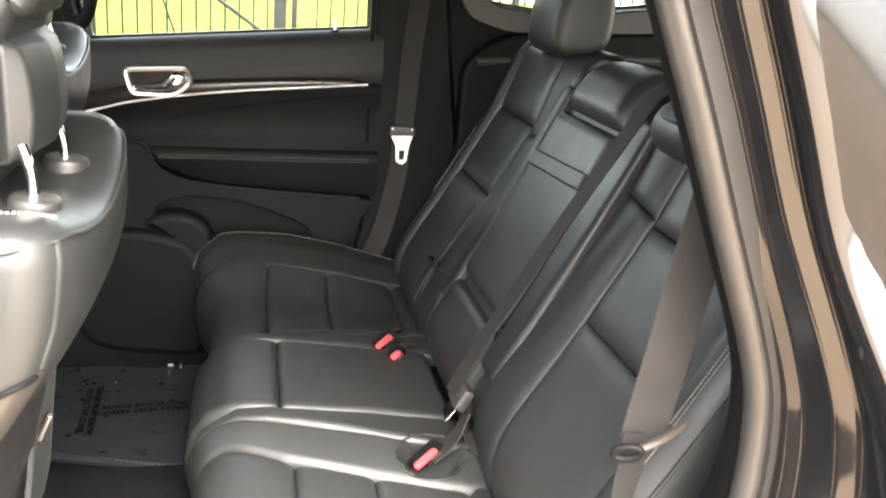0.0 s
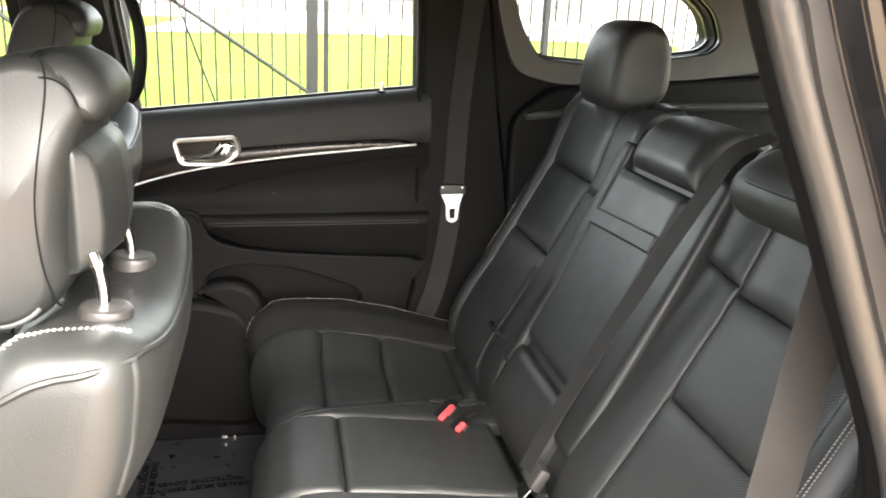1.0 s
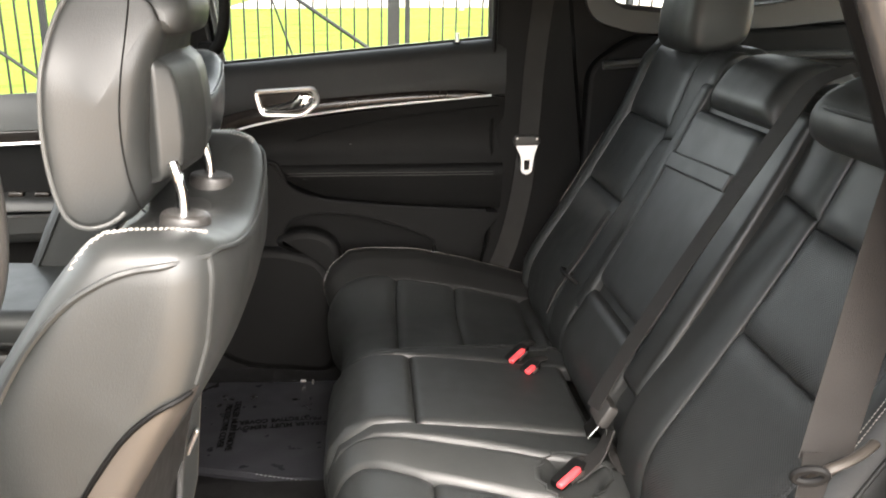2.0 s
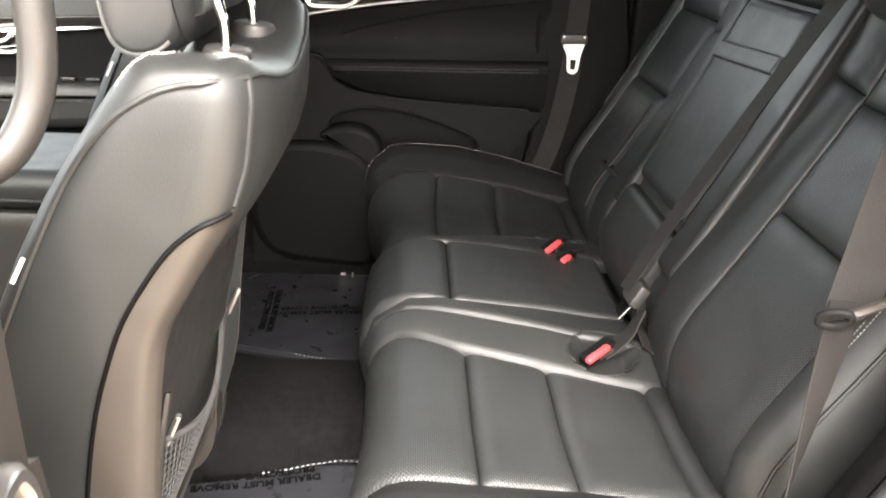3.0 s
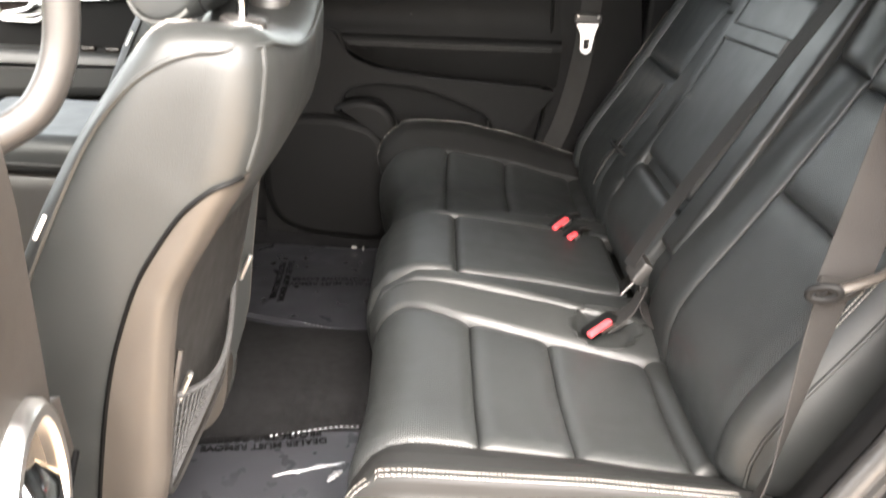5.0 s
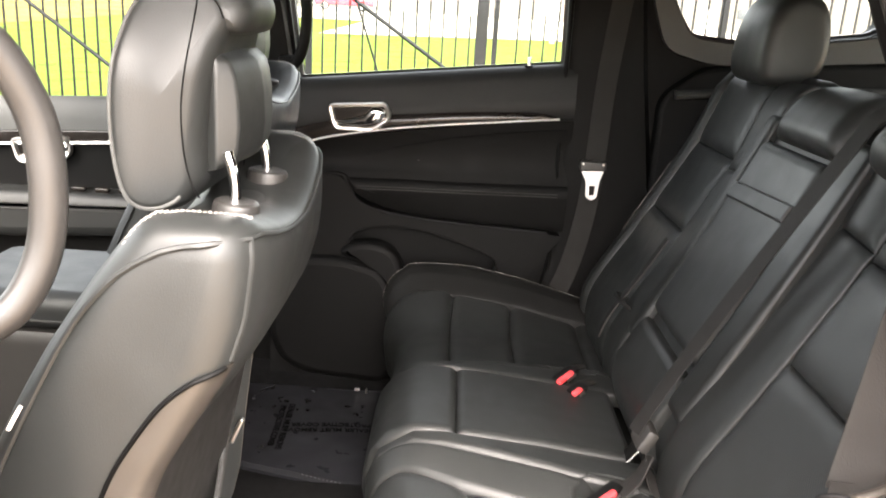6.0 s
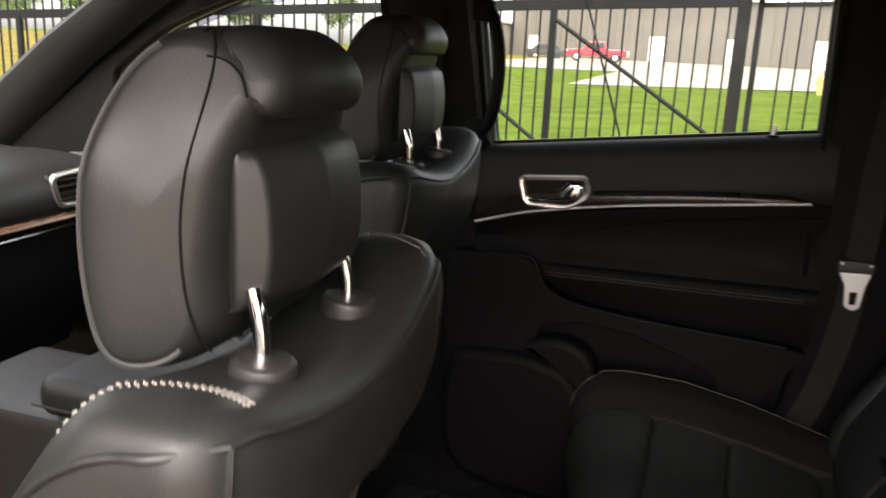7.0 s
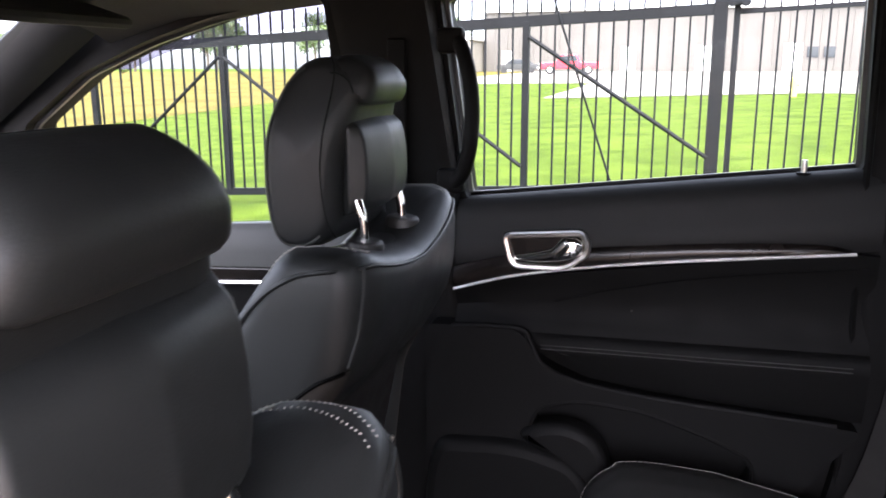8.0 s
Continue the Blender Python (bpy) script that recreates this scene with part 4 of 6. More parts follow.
    shell = part("back_panel", bm, PLASTIC, b, "black plastic back panel")
    part("pocket_frame", tube([rear(y, z, 0.02) for y, z in ((-0.150, 0.99), (-0.158, 0.92), (-0.15, 0.80), (-0.11, 0.765), (0, 0.76), (0.11, 0.765), (0.15, 0.80), (0.158, 0.92), (0.150, 0.99))], 0.004, 6), PLASTIC, shell, "wire frame of the net pocket")
    net = bmesh.new()

    def netp(u, v):
        z = 0.775 + v * (0.15 - 0.045 * math.sin(math.pi * u))
        y = -0.148 + 0.296 * u
        return rear(y, z, 0.018 + 0.022 * math.sin(math.pi * u) * v)
    for i in range(25):
        tube([netp(i / 24, j / 6) for j in range(7)], 0.0009, 4, smoothing=1, bm=net)
    for j in range(15):
        tube([netp(i / 12, j / 14) for i in range(13)], 0.0009, 4, smoothing=1, bm=net)
    tagged(part("net_pocket", net, NET, shell, "black net pocket"), kind="stuff")
    part("elastic", tube([netp(i / 12, 1.0) for i in range(13)], 0.004, 6, smoothing=1), NET, shell, "pleated elastic edge")
    for y in (-0.128, 0.20):
        part("clip", rbox((0.008, 0.010, 0.045), rear(y + (-0.0), 0.925, 0.024), 0.003, Euler((0, 0.41, 0)).to_matrix()), SATIN, shell, "pale metal clip")
    # lower cushion
    o = catmull([Vector(p) for p in ((-0.92, 0.70), (-0.95, 0.80), (-1.1, 0.84), (-1.3, 0.855), (-1.45, 0.85), (-1.50, 0.80), (-1.47, 0.74), (-1.2, 0.70))], 5, True)
    part("seat_cushion", pillow(o, C, 0.255, 0.05), LEATHER, b)
    part("seat_frame", rbox((0.50, 0.42, 0.09), (-1.17, C, 0.635), 0.02), PLASTIC, b, "black seat frame and rails")
    part("side_tag", rbox((0.004, 0.004, 0.028), (-0.872, C - 0.224, 1.165), 0.001, Euler((0, 0.5, 0)).to_matrix()), LABEL, b, "small pale fabric tag")
    # headrest
    main = catmull([Vector(q) for q in ((-0.757, 1.573), (-0.785, 1.564), (-0.806, 1.530), (-0.818, 1.460), (-0.818, 1.400), (-0.808, 1.352), (-0.785, 1.334), (-0.756, 1.340), (-0.737, 1.365), (-0.734, 1.40), (-0.731, 1.43), (-0.725, 1.47), (-0.716, 1.505), (-0.707, 1.528), (-0.713, 1.550), (-0.730, 1.565))], 5, True)

    def narrow(p):
        """The headrest widens towards its front and tapers towards its top."""
        q = min(max((p.z - 1.47) / 0.10, 0), 1)
        t = min(max((-0.705 - p.x) / 0.115, 0), 1)
        wide = 1 + 0.42 * (t * t * (3 - 2 * t)) ** 1.3
        return Vector((p.x, C + 0.004 + (p.y - C - 0.004) * wide * (1 - 0.27 * q * q * (3 - 2 * q)), p.z))

    def narrowed(bm):
        for v in bm.verts:
            v.co = narrow(v.co)
        return bm
    hr = part("headrest", narrowed(pillow(main, C + 0.006, 0.096, 0.016, hub=Vector((-0.770, 1.45)))), LEATHER, b, "black leather headrest with piped seams")
    roll = catmull([Vector(q) for q in ((-0.754, 1.552), (-0.750, 1.569), (-0.731, 1.5745), (-0.705, 1.562), (-0.692, 1.540), (-0.700, 1.515), (-0.722, 1.514), (-0.742, 1.530))], 5, True)
    part("top_roll", narrowed(pillow(roll, C + 0.006, 0.0925, 0.023, hub=Vector((-0.725, 1.543)))), LEATHER, hr)
    part("seam", tube([narrow(Vector((-0.7515, C + 0.006 + 0.088 * k / 8, 1.5728 - 0.004 * (abs(k) / 8) ** 6))) for k in range(-8, 9)], 0.0009, 6, smoothing=1), DOORSKIN, hr, "dark sewn seam")
    # rear block: flat faces with a chamfer at both sides
    rows = []
    for z, xr, k in ((1.374, -0.722, 0.90), (1.378, -0.711, 0.95), (1.384, -0.702, 0.98), (1.394, -0.697, 1.0), (1.42, -0.694, 1.0), (1.45, -0.695, 1.0), (1.472, -0.698, 1.0), (1.484, -0.702, 1.0), (1.489, -0.707, 0.99), (1.494, -0.714, 0.98), (1.499, -0.724, 0.97), (1.503, -0.738, 0.95), (1.504, -0.755, 0.90)):
        o = min(-0.724, xr - 0.014)
        half = rounded([(-0.79, -0.070 * k), (o - 0.018, -0.074 * k), (o, -0.089 * k), (xr - 0.008, -0.077 * k), (xr, 0.0), (xr - 0.008, 0.077 * k), (o, 0.089 * k), (o - 0.018, 0.074 * k), (-0.79, 0.070 * k)], 0.004, 3)
        rows.append([Vector((q.x, C + 0.012 + q.y, z + 0.10 * (xr - q.x) * (1 if z > 1.49 else 0))) for q in half])
    part("rear_pad", loft(rows), LEATHER, hr, "padded rear block of the headrest")
    for sgn in (-1, 1):
        seam = [(-0.748, 1.572), (-0.742, 1.562), (-0.740, 1.545), (-0.742, 1.517), (-0.746, 1.48), (-0.750, 1.44), (-0.748, 1.395), (-0.742, 1.362), (-0.740, 1.350)]
        part("piping", tube([narrow(Vector((x, C + 0.006 + sgn * (0.0972 if 1 < i < 7 else 0.094 if i in (1, 7) else 0.084), z))) for i, (x, z) in enumerate(seam)], 0.0009, 6), DOORSKIN, hr, "dark sewn seam")
        arc = [(-0.745, 1.553), (-0.733, 1.551), (-0.721, 1.542), (-0.714, 1.528)]
        part("piping", tube([narrow(Vector((x, C + 0.006 + sgn * 0.0972, z))) for x, z in arc], 0.0009, 6), DOORSKIN, hr, "dark sewn seam")
        cord = [narrow(Vector((q.x, C + 0.006 + sgn * 0.0936, q.y))) for q in inset(main, 0.0092)[4:38]]
        part("piping", tube(cord, 0.0022, 6, smoothing=1), GREY, hr, "grey piping cord")
        part("post", tube([(-0.706, C + sgn * 0.072, 1.315), (-0.706, C + sgn * 0.072, 1.36), (-0.709, C + sgn * 0.072, 1.380), (-0.714, C + sgn * 0.070, 1.396)], 0.0062, 12), CHROME, hr, "chrome headrest post")
        part("guide", disc((-0.706, C + sgn * 0.072, 1.331 + 0.003 * sgn), (0.1, 0, 1), 0.0245, 0.019, 28, 0.006), PLASTIC, b, "round plastic post guide")
    return b


driver = front_seat()
copy_thing(driver, Matrix.Translation(Vector((-0.9, -0.43, 0.57)) + Vector((-0.170, 0.745, 0.040))))


# ---- doors ----
def bezel_set(door, place):
    """Handle bezel, cup and lever; place maps (x, z, y) of the far door into the world."""
    ring = rounded([(-0.797, 1.314), (-0.780, 1.250), (-0.682, 1.249), (-0.640, 1.279), (-0.637, 1.300), (-0.650, 1.326)], 0.020, 6)
    bm = bmesh.new()
    rings = []
    for d, y in ((0, 0.003), (0.001, -0.005), (0.004, -0.008), (0.009, -0.007), (0.011, -0.003), (0.0115, 0.02)):
        rings.append([place(p.x, p.y, y) for p in inset(ring, d)])
    bz = part("handle_bezel", loft(rings, cap=False), SATIN, door, "satin silver handle surround")
    part("handle_cup", loft([[place(p.x, p.y, y) for p in inset(ring, d)] for d, y in ((0.010, 0.004), (0.012, 0.018), (0.03, 0.022))]), GLOSSBLACK, door, "dark recessed handle cup")
    lever = []
    for x, z0, z1, y in ((-0.772, 1.262, 1.274, 0.008), (-0.74, 1.262, 1.280, 0.002), (-0.705, 1.266, 1.290, -0.003), (-0.685, 1.270, 1.312, -0.006), (-0.665, 1.276, 1.312, -0.006), (-0.652, 1.283, 1.304, 0.002)):
        c = (z0 + z1) / 2
        hh = (z1 - z0) / 2
        lever.append([place(x, c + hh * math.cos(q), y - 0.006 * math.sin(q)) for q in [2 * math.pi * k / 12 for k in range(12)]])
    part("door_lever", loft(lever), CHROME, door, "polished chrome door lever")


def sill_z(x):
    return 1.436 + (x + 0.223) * 0.112


def far_door():
    d = thing("door_1", (-0.55, 0.73, 0.6), "closed rear door with black trim, dark wood strip and chrome line", "car door")
    # upper panel with a rolled sill
    rings = []
    for i in range(24):
        x = -0.885 + i * (0.70 / 23)
        zs = sill_z(x)
        zl = 1.235 + (x + 0.885) * 0.11
        rings.append([Vector((x, y, z)) for y, z in ((0.765, zs + 0.002), (0.748, zs + 0.004), (0.732, zs - 0.001), (0.720, zs - 0.014), (0.714, zs - 0.035), (0.708, zs - 0.075), (0.703, (zs + zl) / 2 - 0.02), (0.704, zl + 0.02), (0.712, zl), (0.765, zl))])
    part("upper_panel", loft(rings), UPPER_LIT, d, "soft black upper door panel")
    chrome = [(-0.885, 1.203), (-0.84, 1.217), (-0.78, 1.234), (-0.70, 1.250), (-0.60, 1.266), (-0.50, 1.279), (-0.40, 1.290), (-0.30, 1.301), (-0.222, 1.309)]
    line = catmull([Vector(p) for p in chrome], 4)
    topl = catmull([Vector(p) for p in ((-0.885, 1.245), (-0.80, 1.268), (-0.70, 1.285), (-0.62, 1.2955), (-0.50, 1.307), (-0.40, 1.315), (-0.30, 1.3195), (-0.255, 1.3185), (-0.222, 1.3095))], 4)
    rings = []
    for p, q in zip(line, topl):
        c = (p + q) / 2
        rings.append([Vector((v.x, y, v.y)) for v, y in ((p, 0.712), (p, 0.697), (p.lerp(q, 0.3), 0.692), (p.lerp(q, 0.7), 0.692), (q, 0.698), (q, 0.712))])
    part("trim_strip", loft(rings), GLOSSBLACK, d, "glossy dark wood trim strip")
    part("chrome_line", tube([(p.x, 0.693, p.y) for p in line], 0.0028, 8, smoothing=1), STEEL, d, "thin chrome trim line")
    bezel_set(d, lambda x, z, y: Vector((x, 0.692 + y, z)))
    # hollow middle panel
    rings = []
    for i in range(20):
        x = -0.885 + i * (0.70 / 19)
        t = min(max((x + 0.885) / 0.66, 0), 1)
        zt = 1.205 + 0.10 * t ** 0.8
        zb = 1.135 + 0.008 * t
        rings.append([Vector((x, y, z)) for y, z in ((0.76, zt), (0.704, zt), (0.709, zt - (zt - zb) * 0.2), (0.722, zt - (zt - zb) * 0.55), (0.712, zb + 0.012), (0.700, zb), (0.698, zb - 0.03), (0.76, zb - 0.03))])
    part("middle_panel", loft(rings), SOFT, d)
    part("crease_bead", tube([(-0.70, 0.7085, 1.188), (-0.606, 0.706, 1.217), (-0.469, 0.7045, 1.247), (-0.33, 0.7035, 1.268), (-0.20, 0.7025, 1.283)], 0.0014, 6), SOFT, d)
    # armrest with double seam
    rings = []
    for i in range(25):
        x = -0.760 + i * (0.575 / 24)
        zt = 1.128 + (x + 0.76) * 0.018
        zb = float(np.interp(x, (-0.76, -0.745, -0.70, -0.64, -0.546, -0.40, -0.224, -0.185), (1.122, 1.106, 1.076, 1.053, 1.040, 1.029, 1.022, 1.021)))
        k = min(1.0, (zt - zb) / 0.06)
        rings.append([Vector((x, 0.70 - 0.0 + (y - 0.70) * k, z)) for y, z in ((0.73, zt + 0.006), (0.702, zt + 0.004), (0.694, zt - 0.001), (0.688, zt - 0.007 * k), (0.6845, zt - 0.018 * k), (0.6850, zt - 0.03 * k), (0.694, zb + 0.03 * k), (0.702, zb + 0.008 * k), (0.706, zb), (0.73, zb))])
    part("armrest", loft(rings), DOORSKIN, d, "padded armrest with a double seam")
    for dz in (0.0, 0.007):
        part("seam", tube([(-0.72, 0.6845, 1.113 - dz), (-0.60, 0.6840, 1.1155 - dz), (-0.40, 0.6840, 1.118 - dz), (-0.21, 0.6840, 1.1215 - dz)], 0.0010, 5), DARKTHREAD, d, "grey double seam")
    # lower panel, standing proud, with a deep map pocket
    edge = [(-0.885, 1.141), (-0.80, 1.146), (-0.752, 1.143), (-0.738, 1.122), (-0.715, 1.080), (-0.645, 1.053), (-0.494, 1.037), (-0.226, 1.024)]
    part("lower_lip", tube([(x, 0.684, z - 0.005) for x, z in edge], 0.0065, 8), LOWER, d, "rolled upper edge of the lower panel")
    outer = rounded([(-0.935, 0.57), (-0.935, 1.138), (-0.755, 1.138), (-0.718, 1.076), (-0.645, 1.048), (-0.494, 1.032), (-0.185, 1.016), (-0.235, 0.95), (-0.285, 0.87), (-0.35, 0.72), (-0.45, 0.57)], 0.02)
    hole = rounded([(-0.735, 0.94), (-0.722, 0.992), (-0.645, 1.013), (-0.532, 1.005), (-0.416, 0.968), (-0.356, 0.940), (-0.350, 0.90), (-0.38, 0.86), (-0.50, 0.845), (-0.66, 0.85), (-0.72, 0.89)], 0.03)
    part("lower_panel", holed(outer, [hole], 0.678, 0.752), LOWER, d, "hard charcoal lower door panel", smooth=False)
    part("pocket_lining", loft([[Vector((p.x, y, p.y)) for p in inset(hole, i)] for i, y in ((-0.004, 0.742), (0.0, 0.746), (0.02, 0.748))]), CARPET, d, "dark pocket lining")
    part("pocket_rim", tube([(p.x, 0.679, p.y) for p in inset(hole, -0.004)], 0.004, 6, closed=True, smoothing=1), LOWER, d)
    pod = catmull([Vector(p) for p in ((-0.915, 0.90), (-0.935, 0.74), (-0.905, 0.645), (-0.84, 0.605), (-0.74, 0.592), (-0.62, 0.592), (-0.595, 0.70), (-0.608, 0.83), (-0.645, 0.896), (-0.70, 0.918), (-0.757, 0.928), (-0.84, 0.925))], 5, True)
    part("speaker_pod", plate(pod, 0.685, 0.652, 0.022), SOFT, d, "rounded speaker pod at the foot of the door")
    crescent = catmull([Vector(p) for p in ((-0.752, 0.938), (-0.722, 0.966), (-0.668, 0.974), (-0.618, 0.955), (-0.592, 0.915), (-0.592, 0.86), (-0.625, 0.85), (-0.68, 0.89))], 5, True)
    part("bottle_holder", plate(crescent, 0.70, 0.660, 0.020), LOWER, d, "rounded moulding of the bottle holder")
    k = part("lock_knob", tube([(-0.304, 0.745, sill_z(-0.304) - 0.005), (-0.304, 0.745, sill_z(-0.304) + 0.018), (-0.304, 0.745, sill_z(-0.304) + 0.024)], 0.0048, 10, smoothing=1), SATIN, d, "small lock knob")
    part("knob_collar", disc((-0.304, 0.745, sill_z(-0.304)), (0, 0, 1), 0.012, 0.004, 16, 0.001), DOORSKIN, d)
    part("sill_seal", tube([(x, 0.772, sill_z(x) + 0.004) for x in (-0.875, -0.65, -0.43, -0.225)], 0.006, 6), RUBBER, d, "rubber sill wiper")
    part("tiny_mark", rbox((0.003, 0.002, 0.003), (-0.565, 0.699, 1.185), 0.0005), TRIM_LIT, d, "tiny reflective spot")


far_door()


def front_door():
    d = thing("door_2", (-1.4, 0.74, 0.6), "closed front passenger door with black trim and chrome line", "car door")
    zt = lambda x: 1.292 + (x + 1.30) * 0.055
    rings = []
    for i in range(16):
        x = -2.0 + i * (0.93 / 15)
        z = zt(x)
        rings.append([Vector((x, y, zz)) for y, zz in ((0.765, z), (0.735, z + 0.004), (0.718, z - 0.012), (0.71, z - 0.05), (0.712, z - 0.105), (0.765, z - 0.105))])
    # GREY, far lighter than the rear door's panel, stands for light on it
    part("upper_panel", loft(rings), GREY, d, "upper door panel, light put into its grey-green colour")
    part("chrome_line", tube([(-2.0, 0.70, 1.125), (-1.7, 0.70, 1.155), (-1.4, 0.70, 1.176), (-1.09, 0.70, 1.195)], 0.004, 6), CHROME, d, "thin chrome trim line")
    part("trim_strip", plate([(-2.0, 1.128), (-1.55, 1.17), (-1.09, 1.198), (-1.09, 1.222), (-1.55, 1.20), (-2.0, 1.165)], 0.75, 0.700, 0.004), GLOSSBLACK, d, "glossy dark wood trim strip")
    part("middle_panel", plate([(-2.0, 0.58), (-2.0, 1.18), (-1.09, 1.20), (-1.09, 0.58)], 0.765, 0.722, 0.01), SOFT, d)
    part("armrest", plate(rounded([(-1.85, 1.02), (-1.80, 1.05), (-1.10, 1.06), (-1.10, 0.96), (-1.6, 0.93), (-1.8, 0.95)], 0.03), 0.74, 0.64, 0.03), LEATHER, d, "leather armrest")
    for dz in (0, 0.015):
        part("seam", tube([(-1.78, 0.639, 1.018 - dz), (-1.45, 0.638, 1.03 - dz), (-1.11, 0.638, 1.034 - dz)], 0.0018, 5), DARKTHREAD, d)
    for k in range(3):
        part("window_switch", rbox((0.035, 0.02, 0.012), (-1.42 + 0.06 * k, 0.68, 1.062), 0.004), GLOSSBLACK, d, "small window switch")
    ox, oz = -0.80, -0.135
    bezel_set(d, lambda x, z, y: Vector((x + ox, 0.698 + y, z + oz)))
    part("pocket_lip", tube([(-1.85, 0.69, 0.80), (-1.6, 0.685, 0.84), (-1.35, 0.69, 0.82), (-1.12, 0.70, 0.78)], 0.012, 8), PLASTIC, d, "moulded pocket lip")
    m = thing("door_mirror", (-1.75, 0.98, 1.25), "black door mirror housing outside the front window", "car mirror")
    o = rounded([(-0.11, -0.085), (-0.12, 0.05), (-0.06, 0.09), (0.07, 0.085), (0.11, 0.04), (0.10, -0.07)], 0.04)
    rings = [[Vector((-1.90 + xx, 1.0 + p.x * s, 1.33 + p.y * s)) for p in o] for xx, s in ((0, 1.0), (-0.02, 1.02), (-0.06, 0.92), (-0.095, 0.6), (-0.105, 0.25))]
    part("housing", loft(rings), PAINT, m)
    part("mirror_glass", loft([[Vector((-1.897 + xx, 1.0 + p.x * 0.9, 1.33 + p.y * 0.9)) for p in o] for xx in (0, 0.003)]), CHROME, m, "mirror glass")
    part("arm", tube([(-1.93, 0.93, 1.28), (-1.93, 0.86, 1.26), (-1.93, 0.80, 1.26)], 0.025, 8), PAINT, m)


front_door()


def near_door():
    d = thing("door_3", (-0.86, -0.93, 0.6), "open rear door swung wide, satin handle surround on its black trim", "car door")
    hinge = Vector((-0.742, -0.93))
    along = Vector((0.17, -0.985)).normalized()
    face = Vector((along.y, -along.x)) * -1.0

    def place(s, z, y):
        p = hinge + along * s - face * y
        return Vector((p.x, p.y, z))
    rings = []
    for s in (0.0, 0.02, 0.10, 0.3, 0.6, 0.95):
        rings.append([place(s, z, y) for z, y in ((0.62, 0.05), (0.62, 0.012), (0.80, 0.0), (1.00, 0.0), (1.10, 0.0), (1.2, 0.0), (1.30, 0.0), (1.39, 0.006), (1.42, 0.03), (1.42, 0.05))])
    part("inner_panel", loft(rings), TRIM_LIT, d, "moulded black inner panel, warm light put into its colour")
    part("outer_skin", loft([[place(s, z, y) for z, y in ((0.56, 0.06), (0.56, 0.17), (0.9, 0.20), (1.2, 0.195), (1.43, 0.15), (1.43, 0.06))] for s in (-0.01, 0.3, 0.97)]), PAINT, d, "glossy black outer skin")
    part("edge_seal", tube([place(-0.008, z, 0.03 - 0.02 * math.sin((z - 0.6) * 4)) for z in (0.6, 0.75, 0.9, 1.05, 1.2, 1.35)], 0.006, 8), RUBBER, d, "rubber door edge seal")
    ring = catmull([Vector(p) for p in ((0.040, 1.196), (0.075, 1.198), (0.105, 1.178), (0.122, 1.145), (0.126, 1.09), (0.112, 1.045), (0.085, 1.020), (0.060, 1.035), (0.030, 1.080), (0.010, 1.118), (0.012, 1.155), (0.022, 1.180))], 5, True)
    part("handle_bezel", loft([[place(p.x, p.y, y) for p in inset(ring, q)] for q, y in ((-0.001, 0.004), (0.0, -0.006), (0.004, -0.010), (0.011, -0.010), (0.015, -0.005), (0.016, 0.02))], cap=False), SATIN, d, "satin silver handle surround")
    part("handle_cup", loft([[place(p.x, p.y, y) for p in inset(ring, q)] for q, y in ((0.0145, 0.002), (0.018, 0.014), (0.034, 0.018))]), GLOSSBLACK, d, "dark recessed handle cup")
    lever = []
    for s, z, w, y in ((0.080, 1.050, 0.010, 0.008), (0.072, 1.075, 0.016, 0.000), (0.066, 1.100, 0.022, -0.006), (0.062, 1.125, 0.027, -0.009), (0.060, 1.148, 0.024, -0.008), (0.060, 1.164, 0.014, 0.002)):
        lever.append([place(s + w * math.cos(q), z + 0.3 * w * math.cos(q), y - 0.007 * math.sin(q)) for q in [2 * math.pi * k / 14 for k in range(14)]])
    part("door_lever", loft(lever), CHROME, d, "polished chrome door lever")
    part("trim_end", loft([[place(s, z, y) for s, z in ((0.004, 1.168), (-0.018, 1.158), (-0.030, 1.105), (-0.010, 1.085))] for y in (0.0, 0.012)]), TRIM_LIT, d, "moulded end of the trim beside the handle")
    part("joint", tube([place(s, z, -0.002) for s, z in ((-0.028, 1.105), (0.004, 1.092), (0.018, 1.080), (0.050, 1.050), (0.075, 1.010), (0.09, 0.95))], 0.0024, 6), INK, d, "dark joint under the handle surround")
    fr = [place(0.02, 1.42, 0.08), place(0.0, 1.6, 0.1), place(0.04, 1.68, 0.12), place(0.60, 1.68, 0.12), place(0.75, 1.55, 0.1), place(0.86, 1.43, 0.08)]
    part("window_frame", tube(fr, 0.018, 8), PAINT, d, "black painted window frame")


near_door()


# ---- belts and buckles ----
def buckle(place, yaw, long, label):
    b = thing("belt_buckle", place, label, "seat belt buckle", "belt buckles")
    turn = Euler((0, -0.22, yaw)).to_matrix()
    at = lambda x, y, z: Vector(place) + turn @ Vector((x, y, z))
    part("housing", rbox((long + 0.016, 0.026, 0.016), at(0.012, 0.010, -0.007), 0.006, turn), SOFT, b)
    part("release_button", rbox((long, 0.012, 0.010), at(0, 0, 0), 0.004, turn, seg=3), RED, b, "red release button")
    part("metal_edge", rbox((long * 0.6, 0.002, 0.006), at(long * 0.22, -0.0085, -0.003), 0.0006, turn), SATIN, b, "bright metal edge")
    part("stalk", tube([at(long * 0.5, 0.016, -0.006), at(long * 0.5 + 0.03, 0.02, -0.012), at(long * 0.5 + 0.07, 0.03, -0.035)], 0.011, 8, flat=0.5), WEB, b)
    return b


